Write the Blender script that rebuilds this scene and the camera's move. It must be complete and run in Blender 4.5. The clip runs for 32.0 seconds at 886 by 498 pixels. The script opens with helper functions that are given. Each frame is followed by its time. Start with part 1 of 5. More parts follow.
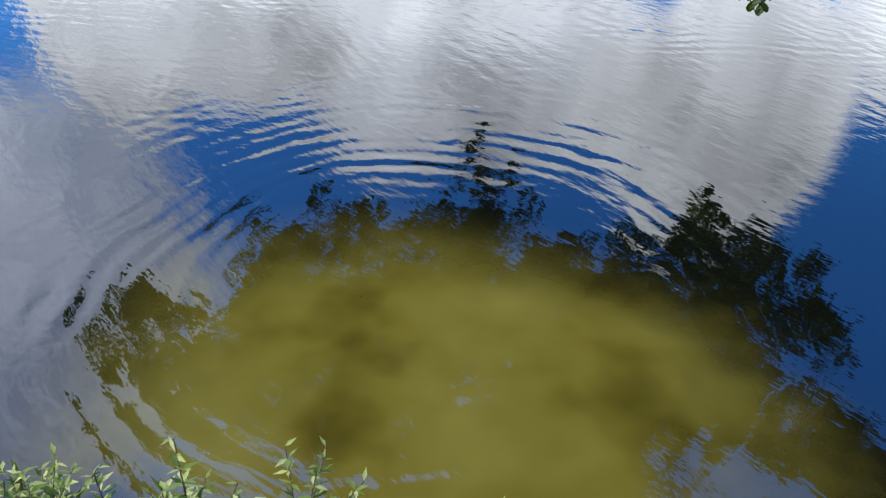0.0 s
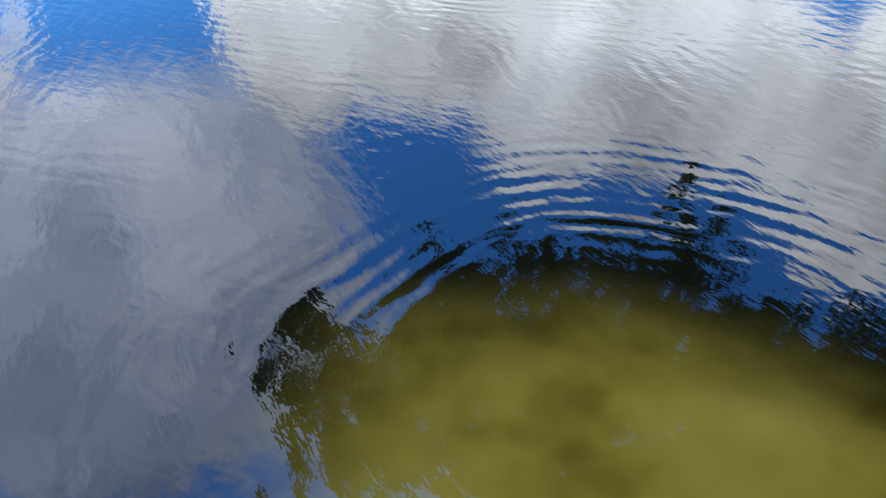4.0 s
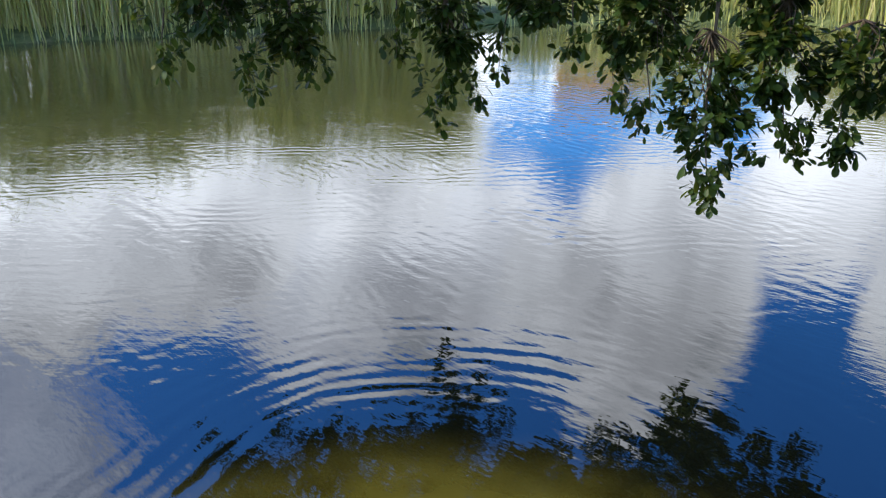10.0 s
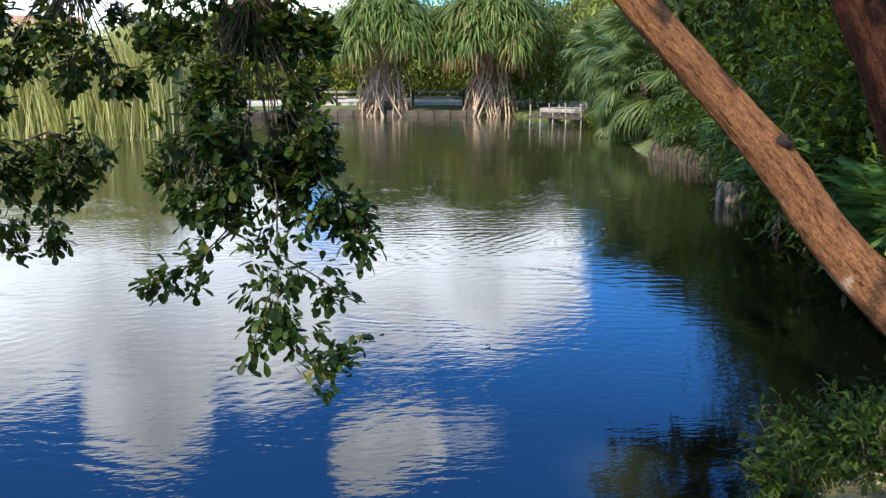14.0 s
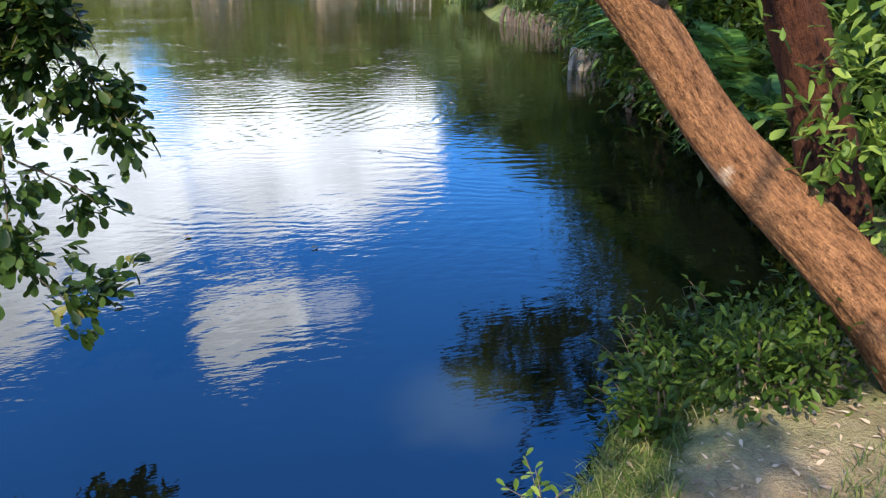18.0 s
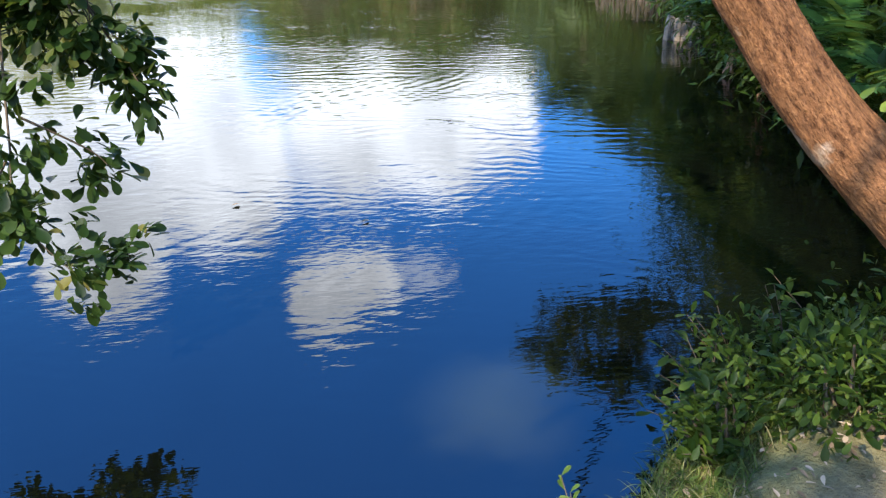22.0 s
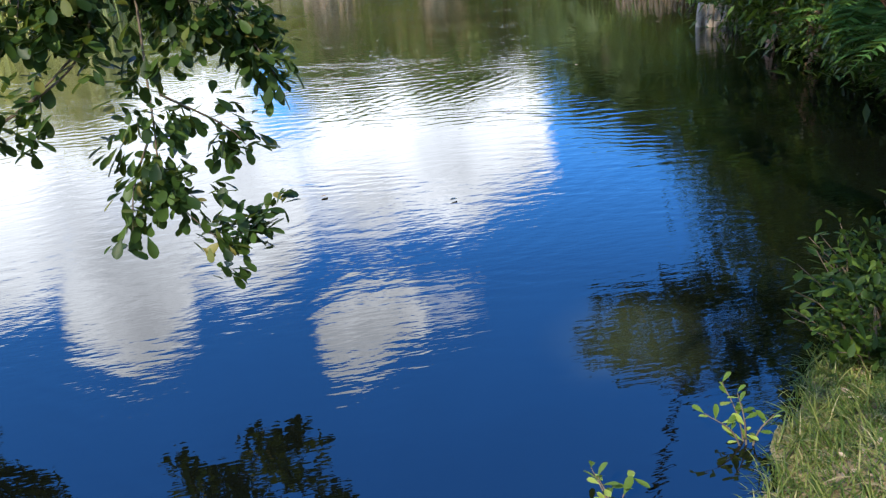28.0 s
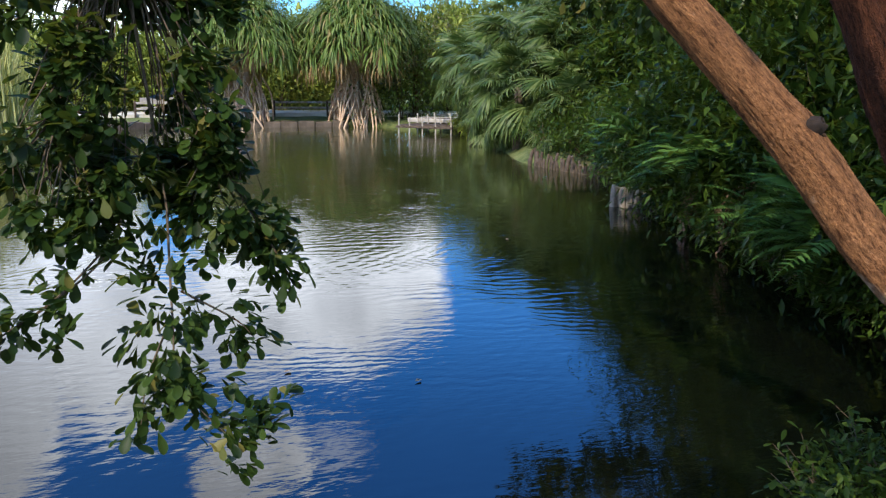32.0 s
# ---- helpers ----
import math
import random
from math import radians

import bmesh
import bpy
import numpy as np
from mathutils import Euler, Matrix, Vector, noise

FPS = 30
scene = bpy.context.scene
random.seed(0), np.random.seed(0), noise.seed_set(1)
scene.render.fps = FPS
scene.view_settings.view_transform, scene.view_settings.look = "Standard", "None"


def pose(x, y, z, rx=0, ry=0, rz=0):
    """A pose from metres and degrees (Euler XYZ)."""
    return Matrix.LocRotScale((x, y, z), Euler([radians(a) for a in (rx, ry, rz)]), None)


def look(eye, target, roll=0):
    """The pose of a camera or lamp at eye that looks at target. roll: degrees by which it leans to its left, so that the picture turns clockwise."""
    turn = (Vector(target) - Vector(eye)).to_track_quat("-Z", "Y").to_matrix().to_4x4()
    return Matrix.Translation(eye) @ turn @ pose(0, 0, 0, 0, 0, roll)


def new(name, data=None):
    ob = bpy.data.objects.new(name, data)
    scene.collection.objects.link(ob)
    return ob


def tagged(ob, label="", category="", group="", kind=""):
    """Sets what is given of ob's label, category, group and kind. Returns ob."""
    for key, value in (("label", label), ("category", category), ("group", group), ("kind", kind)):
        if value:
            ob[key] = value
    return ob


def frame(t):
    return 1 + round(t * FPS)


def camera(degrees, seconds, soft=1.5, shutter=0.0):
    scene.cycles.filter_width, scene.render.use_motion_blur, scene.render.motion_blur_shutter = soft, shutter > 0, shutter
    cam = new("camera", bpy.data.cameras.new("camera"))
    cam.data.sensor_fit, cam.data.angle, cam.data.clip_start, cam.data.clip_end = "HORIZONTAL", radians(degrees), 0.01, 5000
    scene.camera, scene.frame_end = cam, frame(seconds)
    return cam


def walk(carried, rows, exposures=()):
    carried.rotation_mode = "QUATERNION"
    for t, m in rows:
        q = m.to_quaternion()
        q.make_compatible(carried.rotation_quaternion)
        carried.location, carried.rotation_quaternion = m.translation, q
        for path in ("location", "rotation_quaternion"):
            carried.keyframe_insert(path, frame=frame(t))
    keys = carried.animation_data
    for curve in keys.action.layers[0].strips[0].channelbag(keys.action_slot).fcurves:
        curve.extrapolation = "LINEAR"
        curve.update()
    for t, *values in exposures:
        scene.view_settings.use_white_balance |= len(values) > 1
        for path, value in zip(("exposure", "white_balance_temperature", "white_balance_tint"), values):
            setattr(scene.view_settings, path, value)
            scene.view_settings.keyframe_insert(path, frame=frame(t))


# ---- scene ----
cam = camera(56.5, 32.0, soft=1.3)
PATH = [
    (0, look((0.203, -0.081, 2.107), (-1.143, 2.028, 0.452), 1.31)),
    (1, look((-0.093, -0.086, 2.079), (-1.581, 2.000, 0.519), 1.38)),
    (2, look((-0.164, -0.029, 2.131), (-1.712, 2.029, 0.591), 2.12)),
    (3, look((-0.372, 0.109, 2.054), (-1.922, 2.121, 0.457), 1.54)),
    (3.5, look((-0.403, 0.103, 2.078), (-2.046, 1.991, 0.424), 0.16)),
    (5.5, look((-0.359, 0.563, 2.010), (-2.381, 2.163, 0.476), -1.07)),
    (6, look((-0.423, 0.456, 2.024), (-2.464, 2.119, 0.586), -1.80)),
    (6.5, look((-0.540, 0.269, 2.072), (-2.613, 1.836, 0.574), -1.26)),
    (7, look((-0.689, 0.179, 1.997), (-2.867, 1.704, 0.606), -1.98)),
    (7.5, look((-0.498, 0.203, 2.078), (-2.641, 1.832, 0.754), -1.08)),
    (8, look((-0.328, 0.260, 2.126), (-2.213, 2.253, 0.911), -1.25)),
    (8.5, look((-0.348, 0.420, 2.126), (-2.055, 2.549, 0.880), -0.93)),
    (9, look((-0.281, 0.282, 2.115), (-2.051, 2.430, 0.997), -0.84)),
    (9.5, look((-0.205, 0.251, 2.084), (-2.198, 2.226, 1.022), -0.68)),
    (10, look((-0.078, -0.169, 2.176), (-1.376, 2.345, 1.178), -1.08)),
    (10.5, look((-0.084, -0.653, 2.286), (-0.895, 2.104, 1.425), -0.30)),
    (11, look((-0.032, -1.185, 2.324), (-0.506, 1.672, 1.539), 0.50)),
    (11.5, look((-0.196, -1.345, 2.361), (-0.067, 1.546, 1.570), 1.85)),
    (12, look((-0.264, -1.174, 2.329), (0.204, 1.695, 1.587), 0.71)),
    (12.5, look((-0.296, -1.169, 2.327), (0.392, 1.657, 1.589), 0.56)),
    (13, look((-0.283, -1.141, 2.316), (0.611, 1.625, 1.575), 0.63)),
    (13.5, look((-0.261, -0.953, 2.246), (0.832, 1.757, 1.567), 0.42)),
    (14, look((-0.249, -0.976, 2.235), (1.054, 1.648, 1.588), 0.07)),
    (14.5, look((-0.263, -0.887, 2.197), (1.299, 1.591, 1.546), -0.34)),
    (15, look((-0.249, -0.829, 2.157), (1.421, 1.506, 1.287), -0.43)),
    (15.5, look((-0.209, -0.788, 2.160), (1.534, 1.461, 1.208), -1.74)),
    (17.5, look((0.398, -0.251, 2.137), (2.044, 1.992, 1.016), -1.28)),
    (18, look((0.440, -0.240, 2.106), (2.112, 2.001, 1.019), 1.13)),
    (18.5, look((0.558, -0.204, 2.081), (2.192, 2.070, 1.004), 1.39)),
    (19, look((0.705, -0.131, 2.049), (2.225, 2.157, 0.843), 0.59)),
    (19.5, look((0.738, -0.121, 2.016), (2.222, 2.173, 0.778), 0.61)),
    (20, look((0.839, -0.019, 1.952), (2.304, 2.294, 0.726), 1.38)),
    (20.5, look((0.781, -0.030, 1.987), (2.231, 2.297, 0.769), 0.91)),
    (21, look((0.807, -0.014, 1.997), (2.262, 2.307, 0.773), 0.28)),
    (21.5, look((0.836, 0.002, 1.985), (2.252, 2.369, 0.806), -0.07)),
    (22, look((0.868, -0.010, 1.968), (2.244, 2.382, 0.789), 0.69)),
    (22.5, look((0.817, -0.012, 2.007), (2.215, 2.366, 0.829), -0.01)),
    (23, look((0.802, -0.019, 1.997), (2.143, 2.415, 0.868), -0.17)),
    (23.5, look((0.781, 0.019, 1.935), (1.982, 2.509, 0.771), 0.35)),
    (24, look((0.739, 0.017, 1.945), (1.893, 2.523, 0.768), 0.52)),
    (24.5, look((0.718, 0.023, 1.944), (1.811, 2.547, 0.746), 0.86)),
    (25, look((0.628, 0.064, 1.846), (1.812, 2.565, 0.688), 1.46)),
    (27.5, look((0.484, -0.029, 1.763), (1.840, 2.419, 0.683), -4.50)),
    (28, look((0.349, 0.005, 1.711), (1.673, 2.468, 0.624), -4.50)),
    (28.5, look((0.145, 0.064, 1.750), (1.351, 2.607, 0.708), -3.72)),
    (29, look((0.053, 0.143, 1.786), (1.421, 2.571, 0.677), -4.50)),
    (29.5, look((0.143, 0.137, 1.802), (1.347, 2.687, 0.778), -4.50)),
    (30, look((0.119, 0.089, 1.855), (1.332, 2.653, 0.879), -3.77)),
    (30.5, look((0.038, 0.176, 2.008), (1.682, 2.453, 0.952), -0.94)),
    (31, look((-0.067, 0.204, 2.006), (1.694, 2.464, 1.117), 1.27)),
    (31.5, look((-0.116, 0.181, 2.032), (1.607, 2.556, 1.403), 1.16)),
    (32, look((-0.132, 0.143, 2.043), (1.607, 2.513, 1.444), 0.13)),
]
EXPOSURES = [(0.0, 0.64), (3.0, 0.64), (6.0, 0.66), (9.0, 0.78), (10.5, 0.48), (13.0, 0.54), (14.0, 0.52), (15.5, 0.8), (19.0, 1.0), (22.0, 1.02), (24.0, 0.95), (25.5, 1.02), (28.0, 0.96), (30.0, 1.0), (31.0, 1.1), (32.0, 0.38)]
walk(cam, PATH, EXPOSURES)

# ---- sky, clouds and sun ----
SUN_YAW, SUN_EL = 122.0, 43.0
world = bpy.data.worlds.new("sky")
scene.world = world
world.use_nodes = True
wn, wl = world.node_tree.nodes, world.node_tree.links
wn.clear()


def wmath(op, a, b=None, clamp=False):
    n = wn.new("ShaderNodeMath")
    n.operation, n.use_clamp = op, clamp
    for i, v in enumerate((a, b)):
        if v is None:
            continue
        if isinstance(v, (int, float)):
            n.inputs[i].default_value = v
        else:
            wl.new(v, n.inputs[i])
    return n.outputs[0]


def wnoise(vec, scale, detail=4.0, rough=0.55):
    n = wn.new("ShaderNodeTexNoise")
    n.inputs["Scale"].default_value, n.inputs["Detail"].default_value, n.inputs["Roughness"].default_value = scale, detail, rough
    wl.new(vec, n.inputs["Vector"])
    return n


sky = wn.new("ShaderNodeTexSky")
sky.sky_type, sky.sun_disc = "NISHITA", False
sky.sun_elevation, sky.sun_rotation = radians(SUN_EL), radians(-SUN_YAW)
sky.air_density, sky.dust_density, sky.ozone_density = 1.0, 0.4, 2.5
tc = wn.new("ShaderNodeTexCoord")
way = tc.outputs["Generated"]
sep = wn.new("ShaderNodeSeparateXYZ")
wl.new(way, sep.inputs[0])
yaw = wmath("ARCTAN2", wmath("MULTIPLY", sep.outputs[0], -1.0), sep.outputs[1])
elev = wmath("ARCSINE", sep.outputs[2])
bend = wnoise(way, 11.0, 9.0, 0.66)
bsep = wn.new("ShaderNodeSeparateXYZ")
wl.new(bend.outputs["Color"], bsep.inputs[0])
yaw = wmath("ADD", yaw, wmath("MULTIPLY", wmath("SUBTRACT", bsep.outputs[0], 0.5), radians(5.5)))
elev = wmath("ADD", elev, wmath("MULTIPLY", wmath("SUBTRACT", bsep.outputs[1], 0.5), radians(4.6)))
# cumulus banks: yaw, elevation, half widths in degrees, thickness
BANKS = [
    (-21.8, 25.6, 3.6, 2.3, 1.0), (-24.2, 25.0, 3.4, 1.9, 1.0), (-20.9, 27.8, 2.2, 1.7, 0.9), (-29.0, 24.6, 2.4, 1.3, 0.45),
    (-6.0, 20.6, 4.8, 5.3, 1.0), (-14.0, 17.4, 5.4, 4.8, 1.0), (-11.0, 14.0, 9.0, 5.0, 0.9),
    (-26.8, 14.0, 8.4, 5.6, 1.0), (-31.5, 13.0, 5.6, 5.4, 1.1), (-22.0, 16.5, 5.0, 4.0, 0.75),
    (11.4, 20.5, 7.0, 9.0, 1.0), (13.8, 28.2, 4.6, 4.3, 1.0), (10.0, 25.0, 3.6, 4.6, 0.95), (18.5, 22.5, 5.0, 6.5, 1.0),
    (28.5, 20.0, 10.5, 7.8, 0.95), (36.0, 21.5, 7.5, 7.2, 0.9), (45.0, 15.5, 9.0, 9.0, 1.0), (54.5, 16.0, 6.0, 9.0, 1.0),
    (70.0, 33.0, 19.0, 14.0, 0.74), (33.0, 12.0, 9.0, 8.0, 1.0), (-1.0, 11.0, 7.0, 6.5, 1.0), (1.6, 14.8, 5.0, 6.0, 1.0),
    (82.0, 14.0, 10.0, 12.0, 1.0), (-8.0, 5.0, 14.0, 6.0, 1.0),
    (-58.0, 10.0, 12.0, 7.0, 1.0), (30.0, 3.0, 34.0, 6.0, 1.0),
]
cover = None
for by, be, wy, we, thick in BANKS:
    dy = wmath("DIVIDE", wmath("SUBTRACT", yaw, radians(by)), radians(wy))
    de = wmath("DIVIDE", wmath("SUBTRACT", elev, radians(be)), radians(we))
    dist = wmath("POWER", wmath("ADD", wmath("POWER", wmath("ABSOLUTE", dy), 2.4), wmath("POWER", wmath("ABSOLUTE", de), 2.4)), 1 / 2.4)
    one = wmath("MULTIPLY", wmath("MULTIPLY", wmath("SUBTRACT", 1.08, dist), 4.6, True), thick)
    cover = one if cover is None else wmath("MAXIMUM", cover, one)
# open blue lanes between the banks
for by, be, wy, we in ((64.5, 14.0, 4.4, 6.6), (20.7, 11.6, 2.3, 3.4), (-17.6, 9.5, 2.4, 3.6), (74.5, 13.0, 3.2, 6.0)):
    dy = wmath("DIVIDE", wmath("SUBTRACT", yaw, radians(by)), radians(wy))
    de = wmath("DIVIDE", wmath("SUBTRACT", elev, radians(be)), radians(we))
    dist = wmath("SQRT", wmath("ADD", wmath("MULTIPLY", dy, dy), wmath("MULTIPLY", de, de)))
    cover = wmath("MINIMUM", cover, wmath("MULTIPLY", wmath("SUBTRACT", dist, 0.55), 2.2, True))
# loose clouds over the rest of the sky
rest = wnoise(way, 2.6, 6.0, 0.6)
behind = wmath("MULTIPLY", wmath("SUBTRACT", wmath("ABSOLUTE", yaw), radians(78)), 2.0, True)
high = wmath("MULTIPLY", wmath("SUBTRACT", elev, radians(50)), 6.0, True)
loose = wmath("MULTIPLY", wmath("MULTIPLY", wmath("SUBTRACT", rest.outputs[0], 0.44), 5.0, True), wmath("MAXIMUM", behind, high))
cover = wmath("MAXIMUM", cover, loose)
cover = wmath("MULTIPLY", cover, 0.96, True)
puff = wnoise(way, 7.5, 6.0, 0.6)
tone = wn.new("ShaderNodeMapRange")
wl.new(puff.outputs[0], tone.inputs[0])
tone.inputs[1].default_value, tone.inputs[2].default_value = 0.3, 0.7
tone.inputs[3].default_value, tone.inputs[4].default_value = 0.48, 1.27
low = wn.new("ShaderNodeMapRange")
wl.new(elev, low.inputs[0])
low.inputs[1].default_value, low.inputs[2].default_value = radians(28), radians(55)
low.inputs[3].default_value, low.inputs[4].default_value = 0.93, 0.5
base = wn.new("ShaderNodeMapRange")
wl.new(elev, base.inputs[0])
base.inputs[1].default_value, base.inputs[2].default_value = radians(7), radians(22)
base.inputs[3].default_value, base.inputs[4].default_value = 1.22, 1.0
glow = wmath("MULTIPLY", wmath("MULTIPLY", wmath("MULTIPLY", tone.outputs[0], low.outputs[0]), base.outputs[0]), 2.0)
white = wn.new("ShaderNodeVectorMath")
white.operation = "SCALE"
white.inputs[0].default_value = (0.93, 0.985, 1.07)
wl.new(glow, white.inputs["Scale"])
blue = wn.new("ShaderNodeVectorMath")
blue.operation = "SCALE"
deep = wn.new("ShaderNodeHueSaturation")
deep.inputs["Saturation"].default_value = 1.3
wl.new(sky.outputs[0], deep.inputs["Color"])
tint = wn.new("ShaderNodeVectorMath")
tint.operation = "MULTIPLY"
wl.new(deep.outputs[0], tint.inputs[0])
tint.inputs[1].default_value = (0.62, 1.15, 1.7)
wl.new(tint.outputs[0], blue.inputs[0])
rise = wn.new("ShaderNodeMapRange")
wl.new(elev, rise.inputs[0])
rise.inputs[1].default_value, rise.inputs[2].default_value = radians(24), radians(44)
rise.inputs[3].default_value, rise.inputs[4].default_value = 0.168, 0.335
wl.new(rise.outputs[0], blue.inputs["Scale"])
mixs = wn.new("ShaderNodeMix")
mixs.data_type = "RGBA"
wl.new(cover, mixs.inputs["Factor"])
wl.new(blue.outputs[0], mixs.inputs["A"])
wl.new(white.outputs[0], mixs.inputs["B"])
bg = wn.new("ShaderNodeBackground")
wl.new(mixs.outputs["Result"], bg.inputs["Color"])
bg.inputs["Strength"].default_value = 1.0
wo = wn.new("ShaderNodeOutputWorld")
wl.new(bg.outputs[0], wo.inputs[0])

sun = new("sun", bpy.data.lights.new("sun", "SUN"))
sun.data.energy, sun.data.angle, sun.data.color = 5.0, radians(0.6), (1.0, 0.9, 0.74)
sy, se = radians(SUN_YAW), radians(SUN_EL)
sun.matrix_world = look((-30 * math.sin(sy) * math.cos(se), 30 * math.cos(sy) * math.cos(se), 30 * math.sin(se)), (0, 0, 0))


# ---- materials ----
def material(name, rough=0.6, spec=0.5):
    m = bpy.data.materials.new(name)
    m.use_nodes = True
    b = m.node_tree.nodes["Principled BSDF"]
    b.inputs["Roughness"].default_value = rough
    b.inputs["Specular IOR Level"].default_value = spec
    return m, m.node_tree.nodes, m.node_tree.links, b


def tex_noise(nd, lk, vec, scale, detail=4.0, rough=0.55):
    n = nd.new("ShaderNodeTexNoise")
    n.inputs["Scale"].default_value, n.inputs["Detail"].default_value, n.inputs["Roughness"].default_value = scale, detail, rough
    if vec is not None:
        lk.new(vec, n.inputs["Vector"])
    return n.outputs[0]


def ramp(nd, lk, fac, stops):
    n = nd.new("ShaderNodeValToRGB")
    while len(n.color_ramp.elements) < len(stops):
        n.color_ramp.elements.new(0.5)
    for e, (p, c) in zip(n.color_ramp.elements, stops):
        e.position, e.color = p, (*c, 1)
    lk.new(fac, n.inputs[0])
    return n.outputs[0]


def mixc(nd, lk, fac, a, b, mode="MIX"):
    n = nd.new("ShaderNodeMix")
    n.data_type, n.blend_type = "RGBA", mode
    for key, v in (("Factor", fac), ("A", a), ("B", b)):
        if isinstance(v, (int, float)):
            n.inputs[key].default_value = v
        elif isinstance(v, tuple):
            n.inputs[key].default_value = (*v, 1)
        else:
            lk.new(v, n.inputs[key])
    return n.outputs["Result"]


def bump(nd, lk, b, height, dist, strength=1.0):
    n = nd.new("ShaderNodeBump")
    n.inputs["Distance"].default_value, n.inputs["Strength"].default_value = dist, strength
    lk.new(height, n.inputs["Height"])
    lk.new(n.outputs[0], b.inputs["Normal"])
    return n


def leaf_material(name, dark, mid, light, trans=0.35, rough=0.42, dry=None):
    """Foliage: each leaf its own shade, lit through from behind."""
    m, nd, lk, b = material(name, rough, 0.14)
    geo = nd.new("ShaderNodeNewGeometry")
    stops = [(0.0, dark), (0.45, mid), (0.9, light)]
    if dry:
        stops = [(0.0, dark), (0.45, mid), (0.9, light), (0.985, dry)]
    col = ramp(nd, lk, geo.outputs["Random Per Island"], stops)
    pos = nd.new("ShaderNodeTexCoord").outputs["Object"]
    blot = tex_noise(nd, lk, pos, 1.7, 3.0)
    col = mixc(nd, lk, 0.35, col, ramp(nd, lk, blot, [(0.3, (0.35, 0.35, 0.35)), (0.7, (1, 1, 1))]), "MULTIPLY")
    lk.new(col, b.inputs["Base Color"])
    tr = nd.new("ShaderNodeBsdfTranslucent")
    lk.new(mixc(nd, lk, 0.5, col, (0.25, 0.32, 0.03), "MIX"), tr.inputs["Color"])
    mx = nd.new("ShaderNodeMixShader")
    mx.inputs[0].default_value = trans
    lk.new(b.outputs[0], mx.inputs[1])
    lk.new(tr.outputs[0], mx.inputs[2])
    lk.new(mx.outputs[0], nd["Material Output"].inputs["Surface"])
    return m


def bark_material(name, dark, light, pale=None, scale=1.0, bare=0.52):
    """Furrowed bark: long cracks between raised plates, and pale patches: wear, and sun dapples put into BARK's colour.
    """
    m, nd, lk, b = material(name, 0.9, 0.15)
    uv = nd.new("ShaderNodeUVMap").outputs[0]
    pos = nd.new("ShaderNodeTexCoord").outputs["Object"]

    def furrows(su, sv, rough):
        mp = nd.new("ShaderNodeMapping")
        mp.inputs["Scale"].default_value = (su * scale, sv * scale, 1)
        lk.new(uv, mp.inputs[0])
        return tex_noise(nd, lk, mp.outputs[0], 1.0, 7.0, rough)

    wide, thin = furrows(30, 5.5, 0.7), furrows(120, 26, 0.65)
    patch = tex_noise(nd, lk, pos, 3.0, 5.0, 0.6)
    fine = tex_noise(nd, lk, pos, 90.0, 4.0, 0.65)
    tone = tuple((p + q) / 2 for p, q in zip(dark, light))
    col = ramp(nd, lk, wide, [(0.34, dark), (0.46, tone), (0.66, light)])
    col = mixc(nd, lk, 0.75, col, ramp(nd, lk, thin, [(0.38, (0.3, 0.26, 0.24)), (0.5, (0.85, 0.85, 0.85)), (0.68, (1.2, 1.15, 1.1))]), "MULTIPLY")
    if pale:
        col = mixc(nd, lk, ramp(nd, lk, patch, [(bare, (0, 0, 0)), (bare + 0.1, (0.85, 0.85, 0.85))]), col, pale)
    col = mixc(nd, lk, 0.5, col, ramp(nd, lk, fine, [(0.3, (0.4, 0.4, 0.4)), (0.65, (1.1, 1.1, 1.1))]), "MULTIPLY")
    lk.new(col, b.inputs["Base Color"])
    h = mixc(nd, lk, 0.3, mixc(nd, lk, 0.5, wide, thin), fine)
    bump(nd, lk, b, h, 0.06, 1.0)
    return m


def plain_material(name, a, c, scale=6.0, rough=0.8, depth=0.004, spec=0.3):
    m, nd, lk, b = material(name, rough, spec)
    pos = nd.new("ShaderNodeTexCoord").outputs["Object"]
    n1 = tex_noise(nd, lk, pos, scale, 5.0, 0.6)
    n2 = tex_noise(nd, lk, pos, scale * 9, 3.0, 0.6)
    col = ramp(nd, lk, n1, [(0.3, a), (0.7, c)])
    col = mixc(nd, lk, 0.35, col, ramp(nd, lk, n2, [(0.3, (0.5, 0.5, 0.5)), (0.7, (1, 1, 1))]), "MULTIPLY")
    lk.new(col, b.inputs["Base Color"])
    bump(nd, lk, b, n2, depth)
    return m


LEAF = leaf_material("tree_leaf", (0.007, 0.018, 0.004), (0.016, 0.035, 0.0065), (0.042, 0.072, 0.013), 0.26, 0.45, (0.14, 0.12, 0.03))
LEAF_FRESH = leaf_material("fresh_leaf", (0.007, 0.02, 0.003), (0.02, 0.042, 0.006), (0.075, 0.115, 0.016), 0.3, 0.45)
# a brighter fresh leaf: sunlight is put into the colour
LEAF_SUNLIT = leaf_material("sunlit_leaf", (0.05, 0.095, 0.014), (0.11, 0.17, 0.027), (0.24, 0.3, 0.06), 0.35, 0.45)
LEAF_WEED = leaf_material("weed_leaf", (0.1, 0.15, 0.03), (0.2, 0.26, 0.06), (0.4, 0.42, 0.17), 0.35, 0.5)
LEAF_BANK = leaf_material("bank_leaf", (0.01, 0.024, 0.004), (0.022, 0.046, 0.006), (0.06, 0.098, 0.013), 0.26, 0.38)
LEAF_GREY = leaf_material("grey_leaf", (0.07, 0.085, 0.024), (0.12, 0.12, 0.036), (0.2, 0.16, 0.1), 0.25, 0.6)
